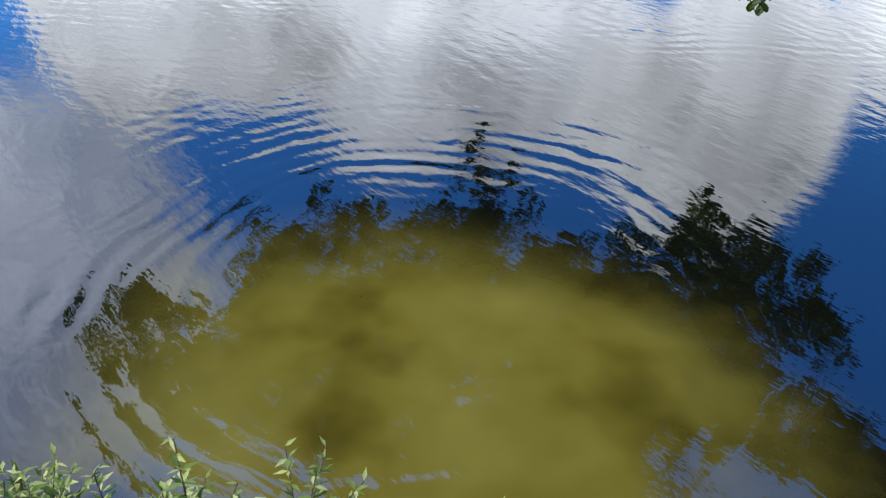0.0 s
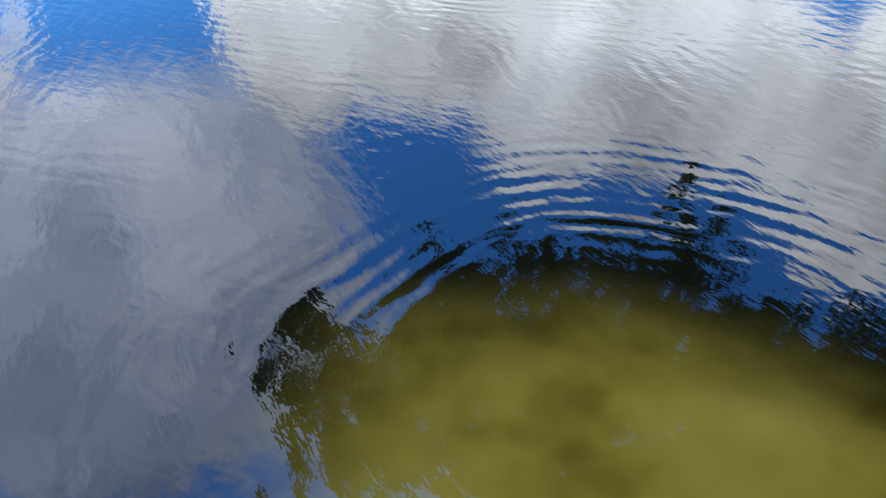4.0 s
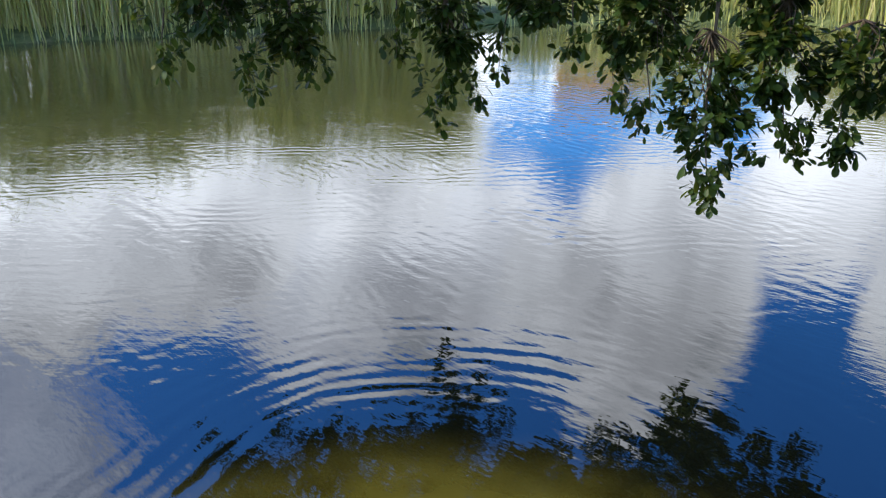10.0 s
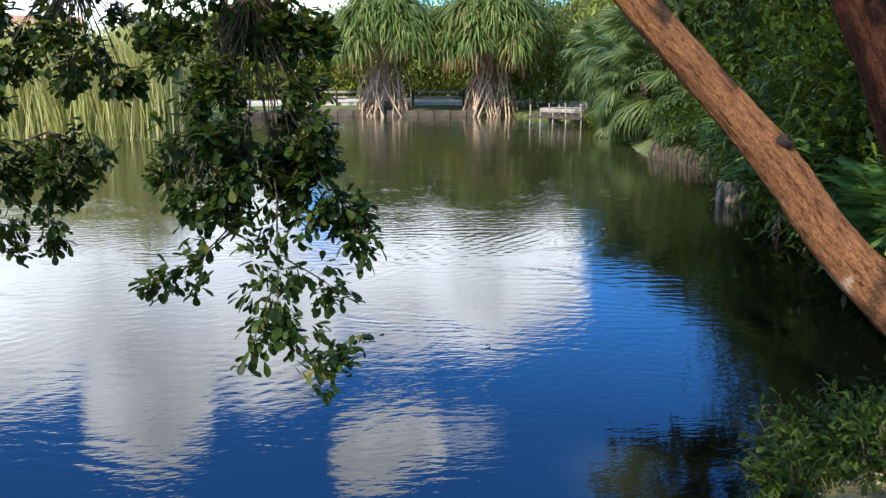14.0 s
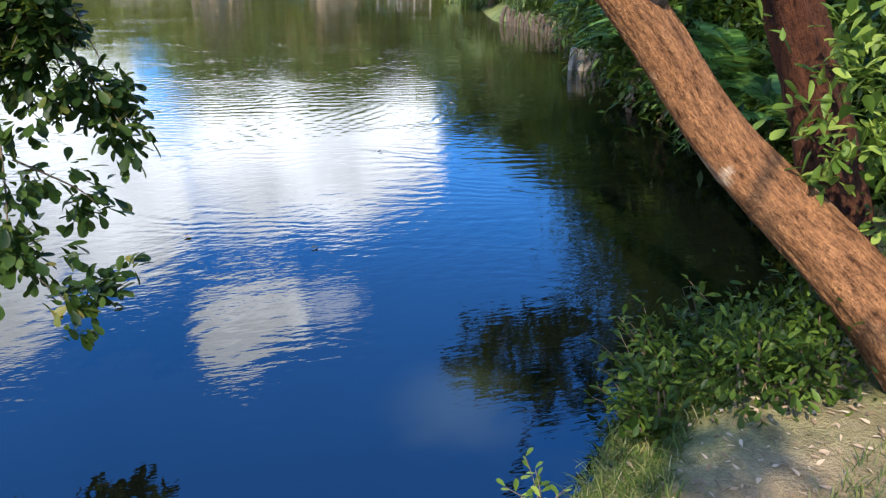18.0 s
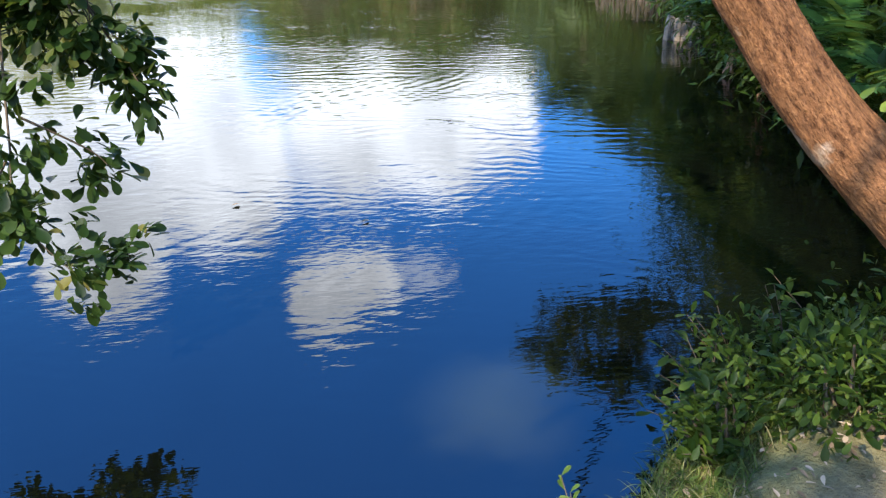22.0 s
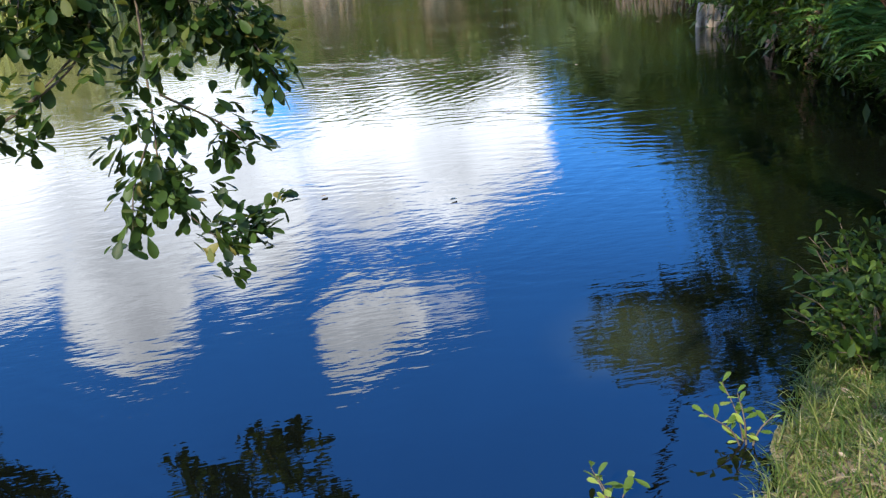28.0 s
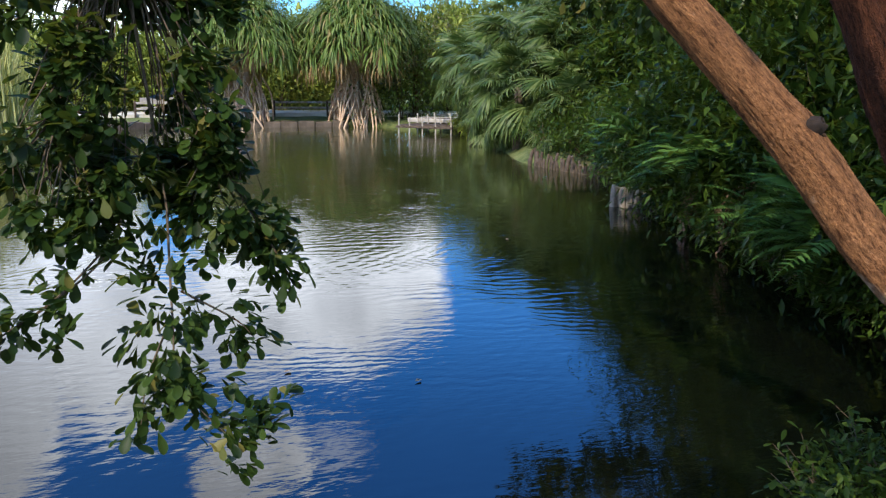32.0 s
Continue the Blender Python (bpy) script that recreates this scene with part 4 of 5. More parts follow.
sprig((1.72, 1.58), 0.16, (-0.02, 0.06), 4, 0.06, "small pale sprig at the water's edge", LEAF_SUNLIT, 9)
sprig((2.32, 1.6), 0.22, (0.0, 0.06), 4, 0.055, "pale green sprig at the water's edge", LEAF_SUNLIT, 9)
sprig((1.62, 1.3), 0.14, (0.0, 0.05), 3, 0.06, "small pale sprig at the water's edge", LEAF_SUNLIT, 8)
sprig((3.9, 1.82), 0.42, (-0.1, 0.32), 2, 0.085, "tall leafy sprig rising out of the bush", LEAF_FRESH, 14)
for x, y, h, lx, ly in ((3.0, 1.72, 0.26, -0.1, 0.1), (2.95, 1.6, 0.22, -0.1, 0.05), (3.2, 1.88, 0.36, -0.06, 0.12), (3.45, 1.98, 0.44, -0.06, 0.1), (3.6, 1.85, 0.5, -0.05, 0.1), (3.85, 1.45, 0.5, 0.03, 0.08), (4.05, 1.5, 0.58, -0.06, 0.06), (4.3, 1.4, 0.62, 0.05, 0.05)):
    sprig((x, y), h, (lx, ly), 5, 0.066, "leafy sprig rising out of the bush", LEAF_FRESH, 14)
sprig((-0.9, 0.87), 0.3, (0.0, 0.03), 2, 0.04, "tall sunlit weed at the edge of the near bank", LEAF_WEED, 30, LANCE)
sprig((-0.42, 1.06), 0.24, (0.0, 0.05), 4, 0.06, "broad-leaved sprig at the edge of the near bank", LEAF_WEED, 12)
for i in range(60):
    x = -2.9 + 3.2 * (i + rng.uniform(0, 0.9)) / 60
    y = float(np.interp(x, [-3.5, -2.0, -1.2, -0.4, 0.6], [-0.55, 0.36, 0.83, 1.15, 1.2])) - rng.uniform(0.02, 0.3)
    tall = rng.uniform(0.13, 0.27) if i % 9 else 0.33
    tall = tall * 1.5 if -1.35 < x < -0.75 else tall
    sprig((x, y), tall, (rng.uniform(-0.06, 0.06), rng.uniform(0, 0.1)), 5, 0.045, "small sunlit weed at the edge of the near bank", LEAF_WEED, 34, LANCE)


# ---- right bank: shrubs, ferns and log palisades ----
BANK = [
    (8.45, 4.7, 0.9, 0.8), (9.1, 6.0, 1.0, 0.9), (10.0, 7.6, 1.0, 0.9), (11.2, 9.2, 0.9, 0.8), (12.6, 10.9, 1.0, 0.8), (14.2, 12.6, 0.9, 0.8), (14.8, 14.2, 0.8, 0.7), (9.3, 5.2, 1.1, 1.5), (10.4, 6.8, 1.2, 1.6), (11.6, 8.4, 1.2, 1.5), (12.9, 9.9, 1.2, 1.4), (7.6, 3.7, 0.8, 0.7),
    (8.2, 3.2, 1.0, 1.2), (6.6, 2.2, 0.8, 0.9), (10.6, 4.8, 1.5, 2.3), (11.8, 6.6, 1.6, 2.4), (13.2, 8.6, 1.7, 2.3), (15.0, 10.4, 1.7, 2.2), (16.6, 12.6, 1.6, 2.0),
    (9.4, 2.6, 1.5, 2.2), (7.8, 1.2, 1.4, 2.0), (13.2, 4.6, 2.2, 3.2), (15.4, 7.4, 2.3, 3.4), (18.0, 10.4, 2.4, 3.3), (19.6, 14.2, 2.4, 3.0), (11.2, 1.6, 2.0, 3.0), (6.6, 0.4, 1.2, 1.6)]
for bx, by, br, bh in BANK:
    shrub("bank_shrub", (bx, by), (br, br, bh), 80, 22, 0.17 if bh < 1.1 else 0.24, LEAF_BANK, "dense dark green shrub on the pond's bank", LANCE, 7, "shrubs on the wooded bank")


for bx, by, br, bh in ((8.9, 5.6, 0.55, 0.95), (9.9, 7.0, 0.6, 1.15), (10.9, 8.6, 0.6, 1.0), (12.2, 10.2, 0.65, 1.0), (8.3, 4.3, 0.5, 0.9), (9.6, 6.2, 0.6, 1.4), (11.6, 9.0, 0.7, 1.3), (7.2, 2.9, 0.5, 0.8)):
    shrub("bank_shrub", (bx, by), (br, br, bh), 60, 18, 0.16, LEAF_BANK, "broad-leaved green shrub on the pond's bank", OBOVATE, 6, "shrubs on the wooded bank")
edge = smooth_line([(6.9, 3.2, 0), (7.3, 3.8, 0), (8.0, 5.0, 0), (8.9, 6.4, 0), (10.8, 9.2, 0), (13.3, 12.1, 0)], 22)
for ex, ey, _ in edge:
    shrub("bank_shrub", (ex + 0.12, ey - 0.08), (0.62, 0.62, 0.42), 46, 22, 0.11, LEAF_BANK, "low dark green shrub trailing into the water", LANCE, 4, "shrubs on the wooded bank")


def fern_frond(length, pairs, mat, name="frond"):
    """One arching frond with leaflets on both sides of its rib."""
    t = np.linspace(0, 1, pairs)
    rib = np.stack([np.zeros(pairs), t * length * 0.86, length * (0.42 * t - 0.62 * t * t)], -1)
    wide = length * 0.17 * np.sin(np.pi * np.clip(t * 0.92 + 0.1, 0, 1)) ** 0.7
    vs = []
    for s in (-1, 1):
        along = np.tile([s * 1.0, 0.35, -0.15], (pairs, 1))
        for i in range(2, pairs):
            vs.append(scatter([(-0.14, 0, 0), (0.14, 0, 0), (0.1, 0.6, 0), (0, 1, -0.05), (-0.1, 0.6, 0)], [(0, 1, 2), (0, 2, 4), (4, 2, 3)], rib[i:i + 1], along[i:i + 1], wide[i], face=np.array([[0, 0, 1.0]])))
    v, f, _ = tube(rib, [length * 0.008, length * 0.002], sides=4)
    tri = np.concatenate([f[:, [0, 1, 2]], f[:, [0, 2, 3]]])
    return quick_mesh(name, *joined(*vs, (v, tri)), mat)


FROND = fern_frond(1.0, 24, FERN)
for i in range(20):
    t = i / 19
    px, py = np.interp(t, [0, 0.2, 0.4, 0.6, 0.8, 1], [6.6, 8.0, 8.7, 9.8, 11.6, 13.6]), np.interp(t, [0, 0.2, 0.4, 0.6, 0.8, 1], [2.9, 4.0, 5.8, 7.3, 9.4, 11.9])
    fern = thing("fern", (px - rng.uniform(0.1, 0.75), py + rng.uniform(0.1, 0.5), 0.45 + rng.uniform(0, 0.9)), "arching green fern hanging over the water", "fern", "ferns on the wooded bank")
    for j in range(9):
        a = math.degrees(math.atan2(-0.6, -0.8)) + 90 + rng.uniform(-100, 100) + 90
        fr = part("frond", FROND, fern)
        fr.matrix_local = pose(0, 0, 0, rng.uniform(-10, 40), 0, a) @ Matrix.Scale(rng.uniform(0.65, 1.1), 4)
fern = thing("fern", (7.95, 4.72, 0.5), "bright fern reaching low over the water", "fern", "ferns on the wooded bank")
for a, tip, sc in ((49, -14, 0.85), (66, -22, 0.7), (28, -8, 0.62), (80, -5, 0.6)):
    part("frond", FROND, fern).matrix_local = pose(0, 0, 0, tip, 0, a) @ Matrix.Scale(sc, 4)
for x, y, z, n in ((8.37, 5.98, 0.78, 2), (7.62, 4.2, 0.8, 2), (7.9, 4.75, 0.75, 1), (8.9, 7.0, 0.6, 1), (7.2, 3.75, 0.7, 2)):
    dead = thing("dead_fern", (x, y, z), "brown withered fern fronds hanging to the water", "fern", "withered ferns")
    for j in range(n):
        k = 60
        t = np.linspace(0, 1, k)
        line = smooth_line([(0.25, -0.2, 0.12), (rng.uniform(-0.05, 0.1), rng.uniform(-0.1, 0.1), -0.1), (rng.uniform(-0.06, 0.06), rng.uniform(-0.06, 0.06), -z + 0.06)], k)
        v, f = scatter(*LANCE, line + rng.normal(size=(k, 3)) * 0.02, unit(rng.normal(size=(k, 3)) * 0.5 + np.array([0, 0, -1.0])), (0.09 + 0.1 * np.sin(np.pi * t)) * rng.uniform(0.7, 1.2, k), width=1.3)
        rv, rf, _ = tube(line, [0.006, 0.003], sides=4)
        part("frond", quick_mesh("dead_frond", *joined((v, f), (rv, np.concatenate([rf[:, [0, 1, 2]], rf[:, [0, 2, 3]]]))), DEAD), dead)


def log_post(r, h, seed, mat):
    """An upright log with an uneven, worn top."""
    v, f, uv = tube([(0, 0, -0.5), (0.01, 0, h * 0.5), (rng.uniform(-0.03, 0.03), rng.uniform(-0.03, 0.03), h)], [r, r * 0.97, r * 0.9], sides=10, count=8, rough=0.12, seed=seed)
    n = len(v)
    v = np.vstack([v, v[-11:-1] * np.array([0.6, 0.6, 1]) + np.array([0, 0, 0.015]), [[v[-6, 0] * 0, 0, h + 0.02]]])
    uv = np.vstack([uv, np.zeros((11, 2))])
    rim = [(n - 11 + i, n - 11 + (i + 1), n + (i + 1) % 10, n + i) for i in range(10)]
    top = [(n + i, n + (i + 1) % 10, n + 10, n + 10) for i in range(10)]
    me = bpy.data.meshes.new("log_post")
    me.from_pydata([tuple(p) for p in v], [], [tuple(q) for q in f] + rim + [q[:3] for q in top])
    me.materials.append(mat)
    return me


LOGS = [log_post(rng.uniform(0.03, 0.05), rng.uniform(0.22, 0.38), i * 3.1, POST) for i in range(9)]
LOGS_PALE = [log_post(rng.uniform(0.05, 0.08), rng.uniform(0.26, 0.4), i * 2.3, POST_PALE) for i in range(5)]


def palisade(points, count, label, logs):
    line = smooth_line([(*p, 0) for p in points], count)
    ob = thing("log_palisade", tuple(line[0]), label, "palisade")
    for p in line:
        lg = part("log", logs[int(rng.integers(len(logs)))], ob)
        lg.matrix_local = Matrix.Translation(Vector(p - line[0]) + Vector((rng.uniform(-0.05, 0.05), rng.uniform(-0.05, 0.05), rng.uniform(-0.12, 0.08)))) @ pose(0, 0, 0, rng.uniform(-8, 8), rng.uniform(-8, 8), rng.uniform(0, 360))


palisade([(13.75, 15.4), (13.5, 14.4), (13.3, 13.3), (13.2, 12.3)], 34, "row of weathered upright logs holding the bank", LOGS)
palisade([(10.2, 9.42), (10.42, 9.12), (10.75, 8.8)], 11, "short row of bleached upright logs in the water", LOGS_PALE)
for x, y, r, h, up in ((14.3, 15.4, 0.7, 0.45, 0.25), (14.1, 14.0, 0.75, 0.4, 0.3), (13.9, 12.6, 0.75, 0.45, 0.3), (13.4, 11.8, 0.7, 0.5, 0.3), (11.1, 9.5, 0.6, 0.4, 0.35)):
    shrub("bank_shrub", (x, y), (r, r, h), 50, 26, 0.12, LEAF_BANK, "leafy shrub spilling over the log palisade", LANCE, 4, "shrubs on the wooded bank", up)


# ---- fan palms ----
def palm_frond(segments, fold, hang, dip_deg):
    """A fan leaf: stalk and a pleated part disc of segments whose tips hang."""
    bits = []
    stalk = tube([(0, 0, 0), (0, 0.5, 0.1), (0, 0.95, 0.02)], [0.016, 0.012, 0.009], sides=5, count=8)
    bits.append((stalk[0], np.concatenate([stalk[1][:, [0, 1, 2]], stalk[1][:, [0, 2, 3]]])))
    hub = np.array([0, 0.95, 0.02])
    for i, a in enumerate(np.linspace(-122, 122, segments)):
        r = math.radians(a + rng.uniform(-3, 3))
        tilt = math.radians(dip_deg)
        d = np.array([math.sin(r), math.cos(r) * math.cos(tilt), -math.cos(r) * math.sin(tilt) - fold * abs(math.sin(r))])
        s_ = np.array([math.cos(r), -math.sin(r), 0])
        ln = 0.8 * (1 - 0.28 * abs(a) / 122) * rng.uniform(0.85, 1.12)
        w = 0.03 * rng.uniform(0.8, 1.15)
        dip = hang * rng.uniform(0.6, 1.3)
        zig = 0.012 * (-1) ** i
        pts = [hub, hub + d * ln * 0.45 + (0, 0, zig), hub + d * ln * 0.72 + (0, 0, -0.1 * dip), hub + d * ln * 0.86 + (0, 0, -0.3 * dip), hub + d * ln * 0.9 + (0, 0, -0.62 * dip)]
        ws = [0.006, w, w * 0.75, w * 0.4, 0.003]
        v = np.array([q for p, ww in zip(pts, ws) for q in (p - s_ * ww, p + (0, 0, 0.35 * ww), p + s_ * ww)])
        f = []
        for j in range(4):
            b = 3 * j
            f += [(b, b + 1, b + 4), (b, b + 4, b + 3), (b + 1, b + 2, b + 5), (b + 1, b + 5, b + 4)]
        bits.append((v, np.array(f)))
    return quick_mesh("frond", *joined(*bits), PALM)


FANS = [palm_frond(34, 0.08, 0.3, 20), palm_frond(30, 0.2, 0.5, 40), palm_frond(32, 0.3, 0.4, 30), palm_frond(28, 0.15, 0.65, 55)]
for px, py, h, n, sc in ((15.6, 18.0, 1.8, 38, 0.95), (16.8, 19.6, 2.8, 40, 1.0), (17.8, 21.8, 2.4, 38, 1.0), (16.0, 16.4, 1.4, 34, 0.9), (18.8, 24.2, 2.7, 38, 1.0), (19.2, 20.4, 4.0, 38, 1.05), (18.0, 17.4, 3.6, 38, 1.05), (15.2, 15.2, 0.9, 28, 0.8), (20.8, 23.6, 4.4, 34, 1.05),
                         (17.6, 14.8, 2.8, 34, 1.0), (16.9, 17.6, 2.6, 36, 1.0), (18.4, 19.4, 3.4, 36, 1.0), (16.2, 18.6, 0.9, 26, 0.85), (17.2, 20.8, 1.2, 28, 0.85), (17.4, 16.2, 1.6, 30, 0.9), (19.9, 26.2, 2.6, 32, 1.0)):
    z = float(ground_height([(px, py)])[0])
    palm = thing("fan_palm", (px, py, z), "fan palm with drooping pleated green leaves on the bank", "palm tree", "fan palms by the pond")
    part("trunk", tube_mesh("trunk", POST, [(0, 0, -0.2), (0.05, 0.03, h * 0.5), (0, 0, h)], [0.16, 0.13, 0.11], sides=12, count=14, rough=0.15, seed=px), palm, "fibrous grey-brown trunk")
    for j in range(n):
        fr = part("frond", FANS[int(rng.integers(4))], palm)
        fr.matrix_local = Matrix.Translation((0, 0, h - 0.5 * (j / n))) @ pose(0, 0, 0, 66 - 118 * (j / n) + rng.uniform(-18, 18), rng.uniform(-32, 32), j * 137.5 + rng.uniform(-30, 30)) @ Matrix.Scale(sc * rng.uniform(0.75, 1.15), 4)


# ---- screw pines on the far shore ----
def screw_pine(place, label, height, spread, dry):
    x, y = place
    z = max(0.0, float(ground_height([place])[0]))
    ob = thing("screw_pine", (x, y, z), label, "tree", "screw pines on the far shore")
    part("trunk", tube_mesh("trunk", ROOT, [(0, 0, 0.4), (0.05, 0, 1.6), (0, 0.05, height * 0.7)], [0.24, 0.2, 0.16], sides=12, count=12, rough=0.12, seed=x), ob)
    for i in range(84):
        a = rng.uniform(0, 2 * np.pi)
        r = rng.uniform(0.7, 1.45)
        t = rng.uniform(0.9, 2.4)
        tw = rng.uniform(-1.3, 1.3)
        inner = rng.uniform(0.25, 0.85)
        r0 = rng.uniform(0.022, 0.05)
        part("prop_root", tube_mesh("prop_root", ROOT, [(inner * math.cos(a), inner * math.sin(a), t), ((inner + r) * 0.55 * math.cos(a + tw * rng.uniform(0.1, 0.9)), (inner + r) * 0.55 * math.sin(a + tw * 0.5), t * rng.uniform(0.4, 0.65)), (r * math.cos(a + tw), r * math.sin(a + tw), -0.3)], [r0 * 1.1, r0, r0 * 0.9], sides=6, count=7), ob)
    heads = []
    for i in range(60):
        a = i * 2.4 + rng.uniform(-0.3, 0.3)
        e = (i + 0.5) / 60
        r = spread * math.sin(e * 1.6) * 0.74
        heads.append((r * math.cos(a), r * math.sin(a), height * (0.52 + 0.36 * math.cos(e * 1.6)) + rng.uniform(-0.2, 0.2)))
    for i, hd in enumerate(heads):
        lb = part("limb", tube_mesh("limb", ROOT, [(0, 0, height * 0.42), (hd[0] * 0.55, hd[1] * 0.55, height * 0.5), hd], [0.11, 0.08, 0.06], sides=7, count=9), ob)
        k = 140
        ang = math.atan2(hd[1], hd[0]) + rng.normal(size=k) * 0.9
        p = np.array(hd) + rng.normal(size=(k, 3)) * np.array([0.08, 0.08, 0.12])
        v, f = blades(p, ang, rng.uniform(1.1, 1.8, k), rng.uniform(0.05, 0.09, k), rng.uniform(0.55, 0.85, k), rng.uniform(0.2, 1.3, k))
        part("leaf_head", quick_mesh("leaf_head", v, f, STRAP), lb)
        if i < dry:
            k = 60
            hd2 = np.array(heads[-1 - i]) - np.array([0, 0, 0.35])
            ang = rng.uniform(0, 2 * np.pi, k)
            v, f = blades(hd2 + rng.normal(size=(k, 3)) * 0.12, ang, rng.uniform(1.0, 1.6, k), rng.uniform(0.04, 0.07, k), rng.uniform(0.55, 0.75, k), rng.uniform(1.2, 1.7, k))
            part("dry_leaves", quick_mesh("dry_leaves", v, f, STRAP_DRY), lb, "withered brown strap leaves hanging down")
    return ob


screw_pine((14.85, 35.5), "screw pine with strap leaves and stilt roots on the far shore", 5.2, 2.9, 2)
screw_pine((19.2, 33.3), "screw pine with brown hanging leaves and pale stilt roots", 5.6, 2.9, 15)


# ---- reeds ----
def reed_bed(outline, count, height, label):
    a = np.array(outline, float)
    t = rng.uniform(0, len(a) - 1.001, count)
    i = t.astype(int)
    p = a[i] + (a[i + 1] - a[i]) * (t - i)[:, None]
    back = unit(p) * rng.uniform(-0.4, 3.2, count)[:, None] + rng.normal(size=(count, 2)) * 0.25
    p = p + back
    tuft = np.array([noise.noise(Vector((x * 0.5, y * 0.5, 0))) for x, y in p])
    h = height * rng.uniform(0.6, 1.1, count) * (1 + 0.45 * tuft)
    z = np.maximum(ground_height(p), -0.2)
    v, f = blades(np.column_stack([p, z]), rng.uniform(0, 2 * np.pi, count), h, rng.uniform(0.025, 0.05, count), rng.uniform(0.0, 0.3, count) ** 1.3, rng.uniform(0, 0.22, count))
    return tagged(new("reeds", quick_mesh("reeds", v, f, REED)), label, "reeds", kind="stuff")


reed_bed([(4.6, 29.5), (3.6, 26.6), (2.2, 27.0), (0.5, 28.2), (-1.2, 28.8)], 5200, 3.2, "tall yellow-green reed clump on the far shore")
reed_bed([(-12.6, 25.6), (-14, 24.9), (-18.5, 21.6), (-22.6, 17.4), (-27.4, 10.2)], 9000, 4.3, "long bed of tall yellow-green reeds along the shore")
reed_bed([(-1.2, 28.8), (-4.0, 29.3), (-8, 27.8), (-11.2, 26.3)], 2600, 1.5, "low reeds and grasses along the shore")


# ---- far shore: edging, lawn things, jetty ----
def stone_row(points, step, label):
    """A low edging of rough stones along the water."""
    line = smooth_line([(*p, 0) for p in points], 400)
    ds = np.concatenate([[0], np.cumsum(np.linalg.norm(np.diff(line, axis=0), axis=1))])
    n = int(ds[-1] / step)
    ob = thing("stone_edging", tuple(line[0]), label, "edging")
    meshes = []
    for s in range(5):
        bm = box_piece(0, 0, 0, step * 0.97, 0.4, 0.42, 0.04)
        for v in bm.verts:
            v.co += Vector((noise.noise(v.co * 3 + Vector((s, 0, 0))), noise.noise(v.co * 3 + Vector((0, s, 7))), noise.noise(v.co * 3 + Vector((3, 0, s))))) * 0.05
        meshes.append(bm_mesh("stone", bm, STONE))
    for i in range(n):
        p = np.array([np.interp((i + 0.5) * step, ds, line[:, c]) for c in range(3)])
        q = np.array([np.interp((i + 0.6) * step, ds, line[:, c]) for c in range(3)])
        st = part("stone", meshes[i % 5], ob)
        st.matrix_local = Matrix.Translation(Vector(p - line[0]) + Vector((0, 0, 0.08 + rng.uniform(-0.03, 0.03)))) @ pose(0, 0, 0, 0, 0, math.degrees(math.atan2(q[1] - p[1], q[0] - p[0])))
    return ob


stone_row([(7.6, 35.9), (9.8, 36.3), (12.0, 36.45), (14.8, 34.85), (17.0, 33.75), (19.3, 32.6)], 0.75, "dark rough stone edging of the far shore")


def plank_piece(name, sx, sy, sz, mat, parent, at, turn=(0, 0, 0), label=""):
    ob = part(name, bm_mesh(name, box_piece(0, 0, 0, sx, sy, sz, min(sx, sy, sz) * 0.15), mat), parent, label)
    ob.matrix_local = pose(*at, *turn)
    return ob


jetty = thing("jetty", (18.6, 27.0, 0), "small weathered jetty on thin pale posts", "jetty")
jetty.rotation_euler = (0, 0, radians(-66))
for i in range(9):
    plank_piece("plank", 0.26, 1.5, 0.04, POST, jetty, (-1.15 + i * 0.29, 0.8, 0.3 + rng.uniform(-0.01, 0.01)))
for x in (-1.2, -0.7, -0.1, 0.5, 1.2):
    for y in (0.05, 1.5):
        part("post", tube_mesh("post", PALE_WOOD, [(x, y, -0.6), (x + 0.03, y, 0.3), (x + rng.uniform(-0.04, 0.04), y, rng.uniform(0.6, 0.95))], [0.035, 0.03, 0.028], sides=8, count=6), jetty)
plank_piece("beam", 2.6, 0.06, 0.08, POST, jetty, (0, 0.02, 0.25))
plank_piece("handrail", 2.5, 0.03, 0.035, POST, jetty, (0, 1.5, 0.55))

slab = thing("concrete_slab", (21.0, 28.2, 0.42), "pale concrete landing slab on the shore", "slab")
plank_piece("slab", 3.6, 1.6, 0.18, PALE_WOOD, slab, (0, 0, 0.0), (0, 0, -66))

# a pale path with low rails behind the shore
pth = smooth_line([(2.5, 41.5, 0), (10, 41.5, 0), (17, 39.5, 0), (23, 35.5, 0), (28, 30, 0)], 60)
tn = unit(np.gradient(pth, axis=0))
nr = np.stack([-tn[:, 1], tn[:, 0], tn[:, 2] * 0], -1)
pv = np.concatenate([pth - nr * 1.6, pth + nr * 2.8])
pv[:, 2] = np.repeat(np.maximum(ground_height(pv[:60, :2]), ground_height(pv[60:, :2])), 1).tolist() * 2
pv[:, 2] += 0.09
pe = pv.copy()
pe[:, 2] -= 0.3
pall = np.concatenate([pv, pe])
pf = [(i, i + 1, i + 61, i + 60) for i in range(59)] + [(i, i + 1, i + 121, i + 120) for i in range(59)] + [(i + 60, i + 61, i + 181, i + 180) for i in range(59)]
tagged(new("pavement", quick_mesh("pavement", pall, pf, CONCRETE, smooth=False)), "pale sunlit garden path behind the shore", "path", kind="structure")


